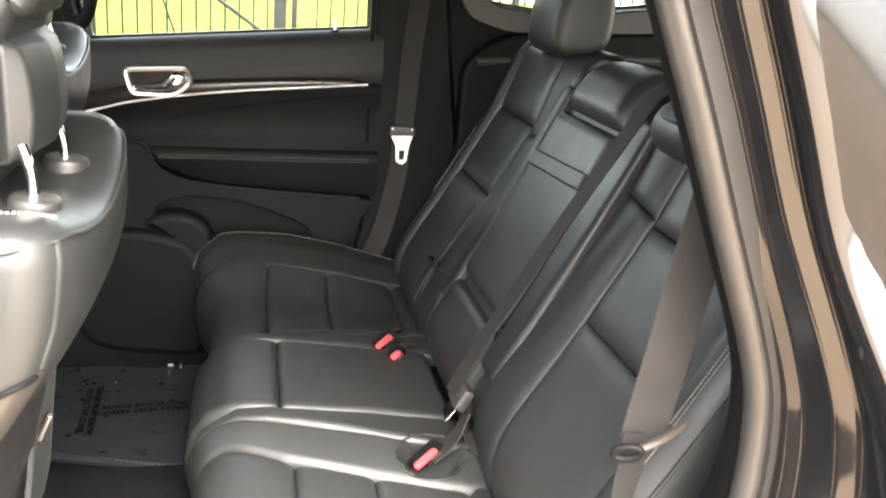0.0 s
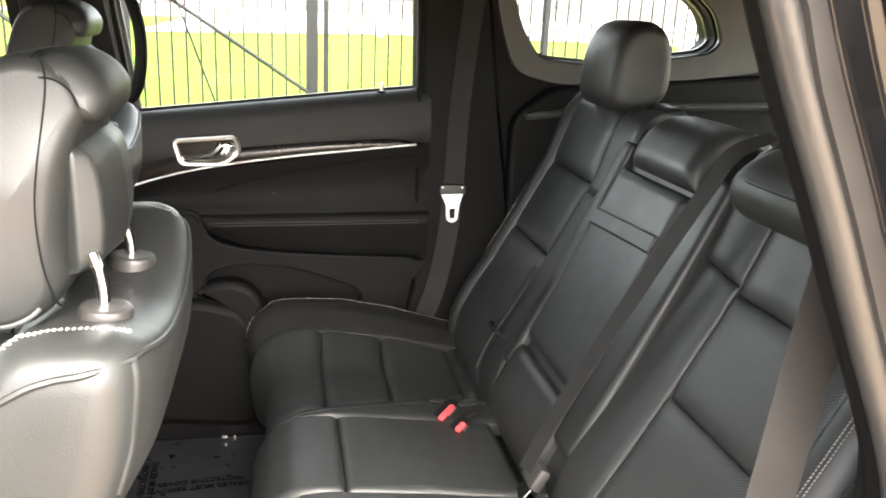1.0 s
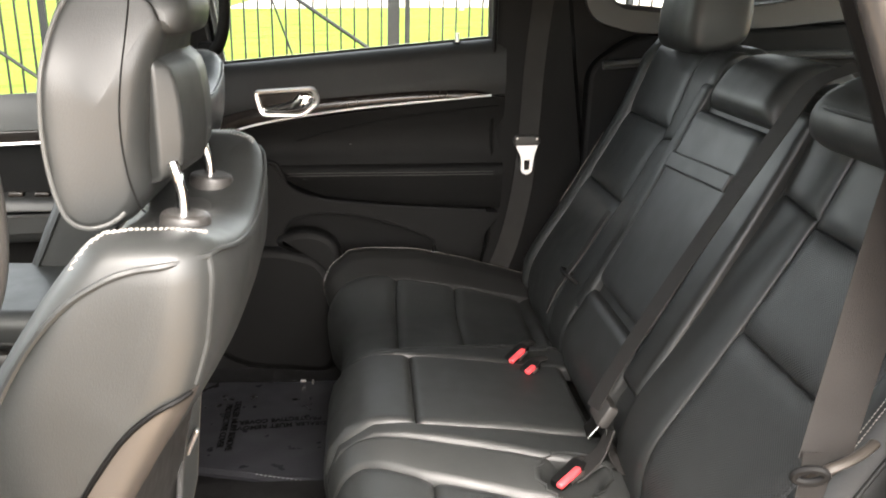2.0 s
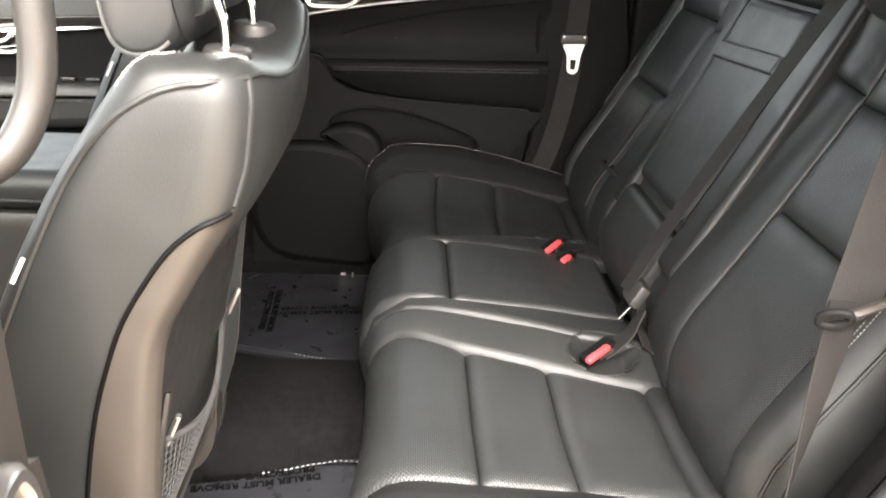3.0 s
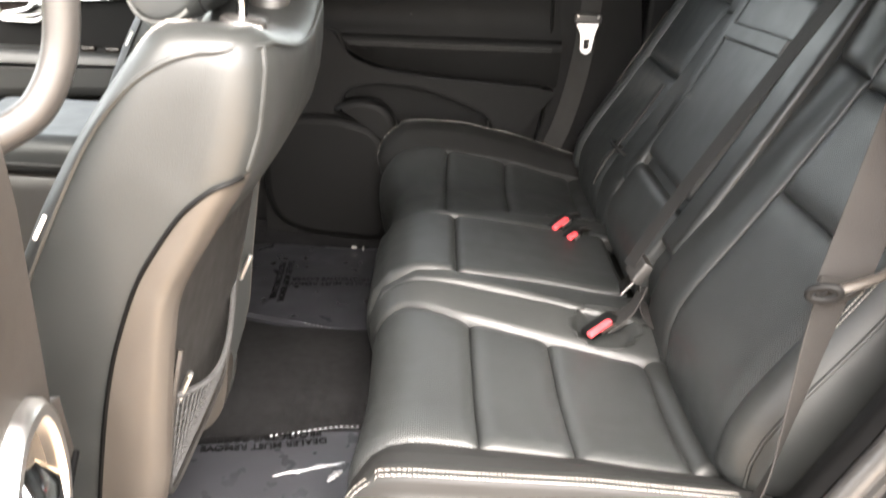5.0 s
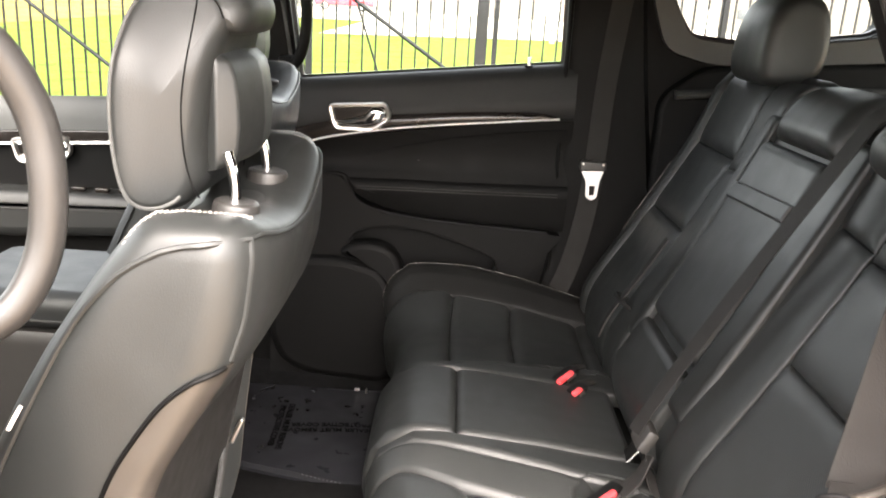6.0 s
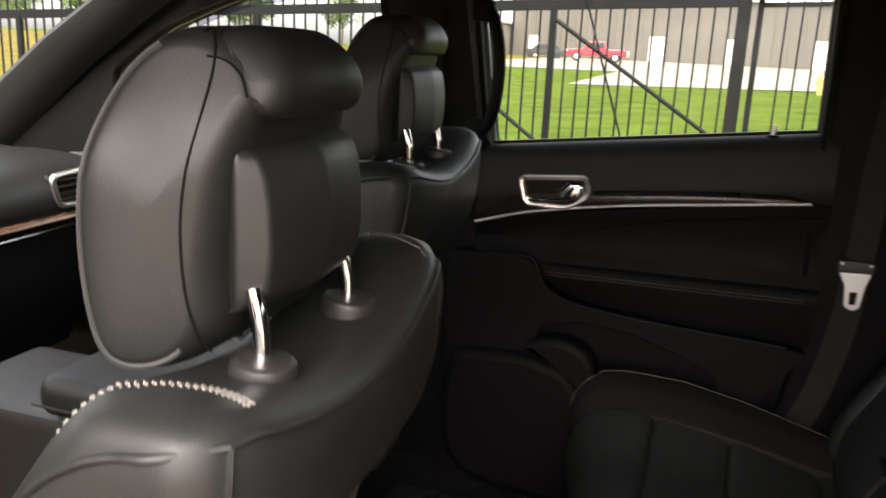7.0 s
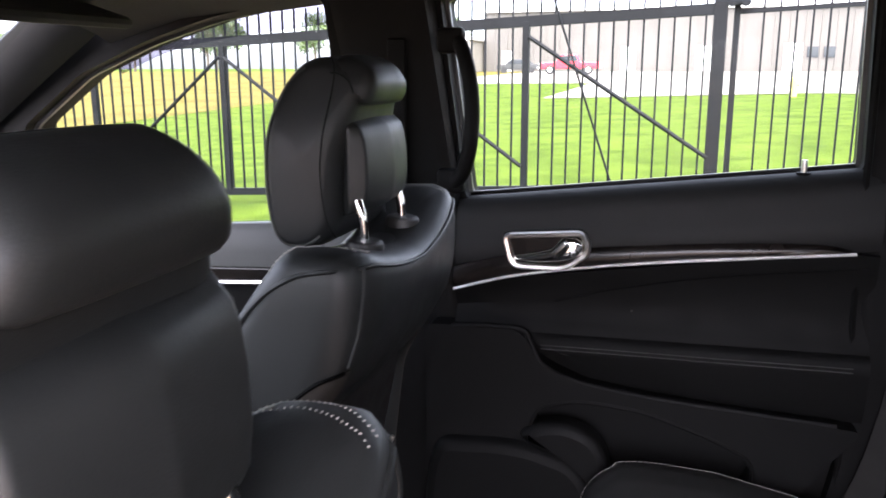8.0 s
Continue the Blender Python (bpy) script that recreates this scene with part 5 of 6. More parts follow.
def belts():
    buckle((-0.222, -0.246, 0.855), 0.67, 0.050, "black belt buckle with red button in a cushion recess")
    buckle((-0.234, 0.140, 0.874), 0.80, 0.046, "black belt buckle with red button on the bench")
    buckle((-0.219, 0.080, 0.874), 0.75, 0.024, "second black belt buckle with red button beside it")
    w = thing("buckle_flap", (-0.2, -0.225, 0.83), "folded belt end rising from a buckle recess", "seat belt")
    part("flap", ribbon([(-0.206, -0.226, 0.846), (-0.188, -0.226, 0.862), (-0.168, -0.222, 0.885), (-0.152, -0.208, 0.912)], (0.25, 1, 0.1), 0.046, 0.003), WEB, w)
    # centre belt lying on the seat back
    c = thing("centre_seat_belt", (-0.14, -0.2, 0.95), "grey webbing belt down the seat back with its latch below", "seat belt")
    pts = [(0.165, -0.215, 1.465), (0.112, -0.205, 1.44), (0.082, -0.197, 1.385), (0.028, -0.172, 1.265), (-0.040, -0.160, 1.130), (-0.092, -0.158, 1.03), (-0.128, -0.162, 0.962), (-0.150, -0.172, 0.925)]
    part("webbing", ribbon([(x - 0.021, y, z + 0.008) for x, y, z in pts], (0.10, 1, 0.05), 0.050, 0.002), WEB, c)
    part("latch_body", rbox((0.020, 0.052, 0.040), (-0.158, -0.187, 0.935), 0.006, Euler((0, 0.5, 0)).to_matrix()), PLASTIC, c, "black plastic latch body")
    part("latch_tongue", rbox((0.004, 0.034, 0.038), (-0.170, -0.178, 0.905), 0.0015, Euler((0.1, 0.6, 0)).to_matrix()), CHROME, c, "bright metal latch tongue")
    part("tail", ribbon([(-0.155, -0.185, 0.915), (-0.150, -0.195, 0.885), (-0.135, -0.215, 0.862), (-0.105, -0.235, 0.85)], (0.1, 1, 0.2), 0.046, 0.002), WEB, c)
    # small latch of the far side of the armrest
    l = thing("armrest_latch_belt", (-0.10, 0.18, 1.02), "short black belt with a plastic loop beside the armrest", "seat belt")
    part("webbing", ribbon([(-0.055, 0.205, 1.15), (-0.105, 0.200, 1.065), (-0.150, 0.190, 1.00), (-0.165, 0.20, 0.95)], (0.2, 1, 0), 0.035, 0.003), WEB, l)
    part("loop", tube([(-0.118, 0.165, 1.015), (-0.14, 0.18, 1.03), (-0.138, 0.215, 1.03), (-0.112, 0.222, 1.015)], 0.004, 6), DOORSKIN, l, "dark plastic loop")
    # outboard belts
    for sgn in (-1, 1):
        f = thing("outboard_seat_belt", (-0.13, sgn * 0.69, 0.85), "dark webbing belt hanging along the pillar with a metal tongue", "seat belt", "outboard belts")
        if sgn > 0:
            pts = [(-0.085, 0.716, 1.70), (-0.103, 0.712, 1.53), (-0.116, 0.706, 1.38), (-0.122, 0.700, 1.22), (-0.134, 0.694, 1.07), (-0.162, 0.690, 0.93), (-0.200, 0.688, 0.83)]
            part("webbing", ribbon(pts, (1, -0.25, 0), 0.050, 0.0022), WEB, f)
            part("tongue_plate", plate(rounded([(-0.157, 1.186), (-0.100, 1.190), (-0.108, 1.162), (-0.112, 1.120), (-0.125, 1.112), (-0.140, 1.120), (-0.143, 1.160)], 0.006), 0.688, 0.683, 0.0015), STEEL, f, "bright metal belt tongue")
            part("tongue_slot", plate(rounded([(-0.134, 1.150), (-0.119, 1.151), (-0.120, 1.126), (-0.132, 1.125)], 0.003), 0.6845, 0.6822, 0.0004), GLOSSBLACK, f)
            part("tongue_grip", rbox((0.066, 0.018, 0.026), (-0.128, 0.691, 1.198), 0.006), PLASTIC, f, "black plastic tongue grip")
            for dx in (-0.026, 0.024):
                part("rivet", disc((-0.128 + dx, 0.682, 1.205), (0, -1, 0), 0.003, 0.002, 10, 0.0005), SATIN, f)
        else:
            pts = [(-0.050, -0.672, 1.66), (-0.064, -0.664, 1.48), (-0.075, -0.658, 1.36), (-0.084, -0.656, 1.26), (-0.097, -0.657, 1.145)]
            part("webbing", ribbon(pts, [(1, -0.1, 0)] * 5, 0.050, 0.0022), WEB, f)
            pts = [(-0.102, -0.658, 1.155), (-0.108, -0.660, 1.08), (-0.113, -0.662, 1.00), (-0.120, -0.664, 0.92), (-0.140, -0.666, 0.84), (-0.15, -0.668, 0.79)]
            part("webbing", ribbon(pts, [(1, 0.1, 0), (0.9, 0.4, 0), (0.75, 0.7, 0), (0.5, 0.9, 0), (0.3, 1, 0), (0.2, 1, 0)], 0.038, 0.0022), WEB, f)
            loop = [(-0.131 + 0.0115 * math.cos(q) - 0.003 * math.sin(q), -0.692 - 0.006 * math.cos(q), 1.153 + 0.0068 * math.sin(q) + 0.005 * math.cos(q)) for q in [2 * math.pi * k / 16 for k in range(16)]]
            part("tongue_grip", tube(loop, 0.0040, 8, closed=True, smoothing=2), DOORSKIN, f, "black plastic loop of the tongue")
            part("tongue_plate", tube([(-0.118, -0.694, 1.159), (-0.098, -0.690, 1.164), (-0.078, -0.682, 1.168), (-0.060, -0.672, 1.172)], 0.0052, 10, flat=0.8), COVER, f, "brown-grey bar of the tongue")
            part("belt_fold", ribbon([(-0.125, -0.676, 1.143), (-0.110, -0.674, 1.136), (-0.094, -0.668, 1.139), (-0.078, -0.664, 1.148)], (0.15, -0.5, 1), 0.016, 0.003), WEB, f, "doubled webbing below the tongue")


belts()


# ---- mats ----
def mat_height(x, y):
    return 0.582 + 0.004 * noise.noise(Vector((x * 9, y * 9, 1.7))) + 0.0008 * noise.noise(Vector((x * 30, y * 22, 4)))


def letters(name, text, size, m, parent):
    cu = bpy.data.curves.new(name, 'FONT')
    cu.body = text
    cu.size = size
    cu.extrude = 0.0004
    cu.offset = 0.0005
    cu.align_x = 'CENTER'
    tmp = new(name, cu)
    me = bpy.data.meshes.new_from_object(tmp.evaluated_get(bpy.context.evaluated_depsgraph_get()))
    bpy.data.objects.remove(tmp)
    me.materials.clear()
    me.materials.append(INK)
    for v in me.vertices:
        q = m @ v.co
        v.co = Vector((q.x, q.y, mat_height(q.x, q.y) + 0.0026 + v.co.z))
    ob = new(name, me)
    ob.parent = parent
    ob.matrix_parent_inverse = world_of(parent).inverted()
    return ob


def mats():
    for sgn in (-1, 1):
        t = thing("floor_mat", (-0.8, sgn * 0.38, 0.566), "dark floor mat under clear film printed in black", "floor mat", "rear floor mats")
        bm = bmesh.new()
        xs = [-1.02 + 0.46 * i / 48 for i in range(49)]
        first = lambda x: 0.163 + max(0.0, -0.635 - x) * 0.26
        g = []
        for i, x in enumerate(xs):
            row = []
            for j in range(49):
                y = sgn * (first(x) + (0.625 - first(x)) * j / 48)
                row.append(bm.verts.new((x, y, mat_height(x, y) - (0.008 if min(i, 48 - i, j, 48 - j) == 0 else 0))))
            g.append(row)
        for i in range(48):
            for j in range(48):
                bm.faces.new((g[i][j], g[i + 1][j], g[i + 1][j + 1], g[i][j + 1]))
        ring = [v for v in g[0]] + [g[i][48] for i in range(1, 49)] + [g[48][j] for j in range(47, -1, -1)] + [g[i][0] for i in range(47, 0, -1)]
        low = [bm.verts.new((v.co.x, v.co.y, 0.567)) for v in ring]
        for i in range(len(ring)):
            bm.faces.new((ring[i - 1], ring[i], low[i], low[i - 1]))
        part("film_cover", bm, MATFILM, t)
        part("crimped_edge", stitches([(x, sgn * (first(x) + 0.004), mat_height(x, sgn * first(x)) + 0.001) for x in [-0.76 + 0.165 * i / 30 for i in range(31)]], 0.005, 0.0045, 0.0011), FILM, t, "crimped film edge")
        for k, wd in enumerate(("DEALER MUST REMOVE", "PROTECTIVE COVER")):
            if sgn < 0:
                letters("lettering", wd, 0.0205, Matrix.Translation((-0.758 - 0.021 * k, -0.492, 0)) @ Matrix.Rotation(radians(-85), 4, 'Z'), t)
                letters("lettering", wd, 0.0205, Matrix.Translation((-0.682 + 0.012 * k, -0.424 - 0.024 * k + 0.024, 0)) @ Matrix.Rotation(radians(188), 4, 'Z'), t)
                letters("lettering", wd, 0.0205, Matrix.Translation((-0.645, -0.578 - 0.026 * k, 0)) @ Matrix.Rotation(radians(6), 4, 'Z'), t)
                letters("lettering", wd, 0.0205, Matrix.Translation((-0.765, -0.222 + 0.022 * k, 0)) @ Matrix.Rotation(radians(190), 4, 'Z'), t)
            else:
                letters("lettering", wd, 0.0205, Matrix.Translation((-0.842 - 0.020 * k, 0.40, 0)) @ Matrix.Rotation(radians(-88), 4, 'Z'), t)
                letters("lettering", wd, 0.0205, Matrix.Translation((-0.73, 0.40 + 0.024 * k, 0)) @ Matrix.Rotation(radians(184), 4, 'Z'), t)
    # curled film ridges
    f = thing("film_fold", (-0.66, -0.32, 0.585), "crumpled ridges of clear film standing up on the mat", "plastic film")
    thin = lambda q: 0.25 + math.sin(math.pi * q) * (0.8 + 0.3 * math.sin(23 * q))
    for pts, r in (([(-0.735, -0.307), (-0.712, -0.296), (-0.69, -0.291), (-0.665, -0.279), (-0.64, -0.272), (-0.622, -0.263)], 0.0036), ([(-0.645, -0.312), (-0.636, -0.297), (-0.624, -0.284)], 0.006), ([(-0.636, -0.417), (-0.625, -0.44), (-0.629, -0.462), (-0.619, -0.480)], 0.0032), ([(-0.636, -0.507), (-0.624, -0.52), (-0.622, -0.54)], 0.004)):
        part("fold", tube([(x, y, mat_height(x, y) + 0.001) for x, y in pts], r, 6, flat=0.6, taper=thin), FILM, f)
    s = thing("seat_rail_end", (-0.68, 0.60, 0.585), "small bright seat rail bolts at the far end of the footwell", "bolt")
    part("bolt", rbox((0.014, 0.006, 0.008), (-0.69, 0.60, 0.591), 0.002), SATIN, s)
    part("bolt", rbox((0.005, 0.006, 0.013), (-0.665, 0.59, 0.593), 0.002), SATIN, s)


mats()


# ---- front of the cabin ----
def cabin_front():
    c = thing("centre_console", (-1.2, 0, 0.58), "centre console with a padded leather armrest lid", "console")
    part("body", rbox((0.62, 0.24, 0.44), (-1.22, 0.0, 0.80), 0.03), PLASTIC, c)
    lid = part("armrest_lid", rbox((0.36, 0.26, 0.065), (-1.12, 0.0, 1.052), 0.026, seg=4), LEATHER, c, "padded leather lid")
    part("seam", tube([(-0.95, -0.1315, 1.038), (-1.12, -0.1315, 1.040), (-1.30, -0.1315, 1.042)], 0.002, 5), DARKTHREAD, lid)
    d = thing("dashboard", (-1.95, 0, 1.0), "grey leather dashboard with wood trim and a framed vent", "dashboard")
    sec = [(-2.38, 0.70), (-2.38, 1.22), (-2.15, 1.262), (-1.93, 1.258), (-1.855, 1.225), (-1.835, 1.17), (-1.85, 1.125), (-1.88, 1.06), (-1.90, 0.95), (-2.0, 0.75)]
    secs = catmull([Vector(p) for p in sec], 3)
    part("body", loft([[Vector((p.x - 0.03 * abs(y) ** 2, y, p.y)) for p in secs] for y in (-0.70, -0.4, 0, 0.4, 0.70)]), LEATHER, d)
    part("wood_trim", tube([(-1.842, -0.2, 1.135), (-1.850, 0.1, 1.135), (-1.858, 0.4, 1.135), (-1.868, 0.68, 1.135)], 0.028, 8, flat=0.5), WOOD, d, "glossy brown wood trim")
    part("chrome_line", tube([(-1.845, -0.2, 1.108), (-1.853, 0.2, 1.108), (-1.871, 0.68, 1.108)], 0.004, 6), CHROME, d, "thin chrome line")
    vent = [Vector(p) for p in ((0.52, 1.165), (0.50, 1.235), (0.625, 1.245), (0.655, 1.16))]
    vent = rounded(vent, 0.02)
    part("vent_frame", tube([(-1.845, p.x, p.y) for p in vent], 0.008, 8, closed=True, smoothing=1), SATIN, d, "satin silver vent frame")
    part("vent_core", loft([[Vector((-1.848 + h, p.x, p.y)) for p in vent] for h in (-0.03, 0.0)]), GLOSSBLACK, d, "dark vent")
    for k in range(4):
        part("vent_slat", rbox((0.01, 0.12, 0.004), (-1.842, 0.575, 1.178 + 0.016 * k), 0.001), PLASTIC, d)
    v = thing("sun_visor", (-1.52, 0.42, 1.70), "folded black sun visor with a pale printed label", "sun visor")
    part("blade", rbox((0.17, 0.40, 0.022), (-1.535, 0.40, 1.700), 0.01, Euler((0, 0.30, 0)).to_matrix()), HEADLINER, v)
    part("label", rbox((0.055, 0.20, 0.002), (-1.505, 0.40, 1.6805), 0.0005, Euler((0, 0.30, 0)).to_matrix()), LABEL, v, "pale printed warning label")
    for k in range(3):
        part("print_bar", rbox((0.004, 0.15, 0.001), (-1.518 + 0.013 * k, 0.40, 1.6832 - 0.0041 * k - 0.001), 0, Euler((0, 0.30, 0)).to_matrix()), INK, v)
    # rear side of the cabin past the seat
    q = thing("quarter_panel", (0.5, 0.72, 0.95), "dark moulded cargo side panel below the quarter window", "trim", kind="structure")
    part("shelf", plate(rounded([(0.02, 0.95), (0.02, 1.38), (0.12, 1.455), (0.70, 1.50), (1.2, 1.50), (1.2, 0.95)], 0.04), 0.74, 0.70, 0.012), DOORSKIN, q)
    part("ledge", tube([(0.05, 0.69, 1.385), (0.3, 0.675, 1.41), (0.7, 0.675, 1.425), (1.2, 0.68, 1.43)], 0.018, 8, flat=0.6), GREY, q, "grey moulded ledge")
    cp = thing("c_pillar_trim", (-0.1, 0.72, 0.6), "charcoal moulded rear pillar cover beside the belt", "pillar trim", kind="structure")
    rings = []
    for z, xa, xb, y in ((0.58, -0.36, 0.10, 0.715), (0.80, -0.24, 0.10, 0.712), (1.0, -0.205, 0.06, 0.710), (1.2, -0.205, 0.03, 0.712), (1.40, -0.212, 0.0, 0.718), (1.55, -0.212, -0.02, 0.722), (1.78, -0.22, -0.05, 0.722)):
        rings.append([Vector((xa, 0.75, z)), Vector((xa + 0.004, y + 0.008, z)), Vector((xa + 0.02, y, z)), Vector(((xa + xb) / 2, y - 0.002, z)), Vector((xb - 0.02, y, z)), Vector((xb, 0.75, z))])
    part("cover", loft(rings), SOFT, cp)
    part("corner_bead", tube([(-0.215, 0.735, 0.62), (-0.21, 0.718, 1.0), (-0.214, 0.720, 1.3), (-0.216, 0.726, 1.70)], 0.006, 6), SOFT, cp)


cabin_front()


# ---- outdoors ----
GRASS = mat("mown grass", (0.060, 0.102, 0.010), 0.9, var=0.22, scale=1.3, grain=0.9, gscale=40, gsize=0.05, tint=(0.086, 0.124, 0.014), spec=0.05)
DRYGRASS = mat("dry grass", (0.14, 0.115, 0.028), 0.9, spec=0.05, var=0.3, scale=0.4, grain=0.9, gscale=30, gsize=0.05)
CONCRETE = mat("pale concrete", (0.235, 0.213, 0.175), 0.85, var=0.12, scale=0.6, grain=0.3, gscale=60, gsize=0.01)
DRIVE = mat("tan concrete", (0.34, 0.240, 0.148), 0.85, var=0.12, scale=1.2, grain=0.3, gscale=90, gsize=0.006)
SOIL = mat("tan gravel", (0.17, 0.13, 0.09), 0.95, var=0.15, scale=1.5, grain=0.6, gscale=80, gsize=0.01)
BEIGE = mat("beige metal cladding", (0.090, 0.081, 0.069), 0.5, var=0.08, scale=0.3)
WHITEWALL = mat("white painted wall", (0.62, 0.61, 0.585), 0.7, var=0.05, scale=0.5)
REDPAINT = mat("red car paint", (0.50, 0.015, 0.03), 0.2, var=0.1, scale=2, coat=1.0)
TYRE = mat("tyre rubber", (0.02, 0.02, 0.02), 0.8, var=0.2)
DARKGLASS = mat("dark window glass", (0.03, 0.035, 0.04), 0.06, var=0.1)
BARK = mat("bark", (0.10, 0.075, 0.05), 0.9, var=0.4, scale=5, grain=0.8, gscale=20, gsize=0.02)
LEAF = mat("leaves", (0.055, 0.10, 0.028), 0.6, var=0.45, scale=0.8, tint=(0.09, 0.13, 0.035))
YELLOW = mat("yellow paint", (0.46, 0.38, 0.10), 0.5, var=0.1)


def rise(x, y):
    side = 0.045 * min(max(x + 0.3, -12), 4) * min(max((y - 1.5) / 3, 0), 1) * min(max((60 - y) / 45, 0), 1)
    return GROUND + 0.0105 * min(max(y - 3, 0), 90) + side


def ground():
    bm = bmesh.new()
    xs = [-900, -300, -120, -60, -30, -20, -15, -12.3, -8, -4, -2, -0.3, 2, 3.7, 4, 8, 15, 30, 60, 120, 300, 900]
    ys = [-900, -200, -60, -20, -8, -3, 0, 1.5, 2, 2.5, 3, 3.5, 4, 4.5, 6, 9, 12, 15, 21, 30, 45, 60, 78, 93, 200, 500, 1500]
    g = [[bm.verts.new((x, y, rise(x, y))) for y in ys] for x in xs]
    for i in range(len(xs) - 1):
        for j in range(len(ys) - 1):
            bm.faces.new((g[i][j], g[i + 1][j], g[i + 1][j + 1], g[i][j + 1]))
    tagged(part("ground", bm, GRASS), "sunlit green lawn rising gently away from the car", "ground", kind="structure")

    def sheet(name, pts, lift, m, label, cat):
        b = bmesh.new()
        nx, ny = 60, 40
        (x0, y0), (x1, y1) = pts
        gg = [[b.verts.new((x0 + (x1 - x0) * i / nx, y0 + (y1 - y0) * j / ny, rise(x0 + (x1 - x0) * i / nx, y0 + (y1 - y0) * j / ny) + lift)) for j in range(ny + 1)] for i in range(nx + 1)]
        for i in range(nx):
            for j in range(ny):
                b.faces.new((gg[i][j], gg[i + 1][j], gg[i + 1][j + 1], gg[i][j + 1]))
        tagged(part(name, b, m), label, cat, kind="structure")
    sheet("pavement", ((-60, -150), (60, 3.2)), 0.012, DRIVE, "tan concrete drive under and round the car", "pavement")
    sheet("road", ((-6, 32), (90, 93)), 0.03, CONCRETE, "wide pale concrete yard beyond the lawn", "road")
    sheet("road", ((-17, 50), (-6, 93)), 0.03, CONCRETE, "strip of pale concrete yard before the warehouse", "road")
    sheet("pavement", ((3.4, 3.2), (30, 12)), 0.014, SOIL, "tan gravel apron beside the lawn", "pavement")
    sheet("meadow", ((-160, 12), (-17.2, 93)), 0.02, DRYGRASS, "dry yellow grass field", "grass")


ground()

FENCE_Y = 7.5


def fence():
    # sliding gate, fixed fence and their pickets; the whole run climbs gently with the ground
    zg = 0.297
    low, rail, tip = zg + 0.16, zg + 1.83, zg + 2.12

    def climb(x):
        return 0.046 * (x + 0.3)

    def bar(name, x0, x1, y, z, w, h, parent, label=""):
        rings = [[Vector((x, y + a, z + climb(x) + b)) for a, b in ((-w / 2, -h / 2), (w / 2, -h / 2), (w / 2, h / 2), (-w / 2, h / 2))] for x in (x0, x1)]
        return part(name, loft(rings), IRON, parent, label, smooth=False)

    def upright(name, x, y, z0, z1, w, dp, parent):
        return part(name, rbox((w, dp, z1 - z0), (x, y, (z0 + z1) / 2 + climb(x)), 0.004), IRON, parent)
    g = thing("sliding_gate", (-4, FENCE_Y, zg), "black steel sliding gate with slim pickets and diagonal braces", "gate")
    bar("bottom_rail", -9.6, -0.2, FENCE_Y, low, 0.05, 0.08, g)
    bar("top_rail", -9.6, -0.2, FENCE_Y, rail, 0.05, 0.105, g)
    upright("upright", -0.235, FENCE_Y, low - 0.2, rail + 0.12, 0.125, 0.08, g)
    for x in (-2.05, -3.75, -5.47, -7.2, -8.9):
        upright("upright", x, FENCE_Y, low, rail, 0.07, 0.06, g)
    for x0, z0, x1, z1 in ((-2.02, 1.90, -0.28, 0.76), (-3.72, 1.80, -2.08, 0.62), (-5.44, 1.72, -3.79, 0.50), (-5.50, 1.72, -7.16, 0.32)):
        a, b = Vector((x0, FENCE_Y - 0.035, z0)), Vector((x1, FENCE_Y - 0.035, z1))
        part("brace", tube([a, b], 0.021, 8, smoothing=1), IRON, g, "diagonal brace")
    part("rod", tube([(-1.80, FENCE_Y - 0.07, 2.33), (-1.173, FENCE_Y - 0.06, 0.504)], 0.012, 6, smoothing=1), IRON, g, "thin tie rod")
    p = part("picket", rbox((0.019, 0.019, tip - low), (0, FENCE_Y, (tip + low) / 2), 0), IRON, g, smooth=False)
    p.location = (-0.36, 0, climb(-0.36))
    x = -0.36 - 0.1405
    while x > -9.6:
        q = new("picket", p.data)
        q.parent = g
        q.matrix_parent_inverse = p.matrix_parent_inverse
        q.location = (x, 0, climb(x))
        x -= 0.1405
    f = thing("fence", (4, FENCE_Y + 0.12, zg), "black steel picket fence with a slim end post", "fence")
    upright("post", -0.085, FENCE_Y + 0.12, zg - 0.1, zg + 2.2, 0.055, 0.055, f)
    for z in (zg + 0.20, zg + 1.80):
        bar("rail", -0.1, 14, FENCE_Y + 0.12, z, 0.035, 0.045, f)
    for k in range(1, 6):
        upright("post", -0.085 + 2.4 * k, FENCE_Y + 0.12, zg - 0.1, zg + 2.2, 0.06, 0.06, f)
    p2 = part("picket", rbox((0.018, 0.018, tip - zg - 0.1), (0, FENCE_Y + 0.12, (tip + zg + 0.1) / 2), 0), IRON, f, smooth=False)
    p2.location = (0.15, 0, climb(0.15))
    for k in range(1, 95):
        q = new("picket", p2.data)
        q.parent = f
        q.matrix_parent_inverse = p2.matrix_parent_inverse
        q.location = (0.15 + 0.1415 * k, 0, climb(0.15 + 0.1415 * k))
    h = thing("gate_latch", (-0.2, FENCE_Y, rail), "black steel roller bracket at the top of the gate post", "latch")
    part("bracket", rbox((0.26, 0.08, 0.05), (-0.12, FENCE_Y + 0.03, rail + 0.06), 0.006), IRON, h)
    for dx in (-0.06, 0.06):
        part("roller", disc((-0.08 + dx, FENCE_Y - 0.05, rail + 0.06), (0, 1, 0), 0.04, 0.09, 16, 0.004), IRON, h)
    f2 = thing("fence", (-14, FENCE_Y + 0.3, zg), "black steel picket fence running on past the gate", "fence")
    part("post", rbox((0.12, 0.12, 2.3), (-9.9, FENCE_Y + 0.12, zg + 0.7), 0.005), IRON, f2)
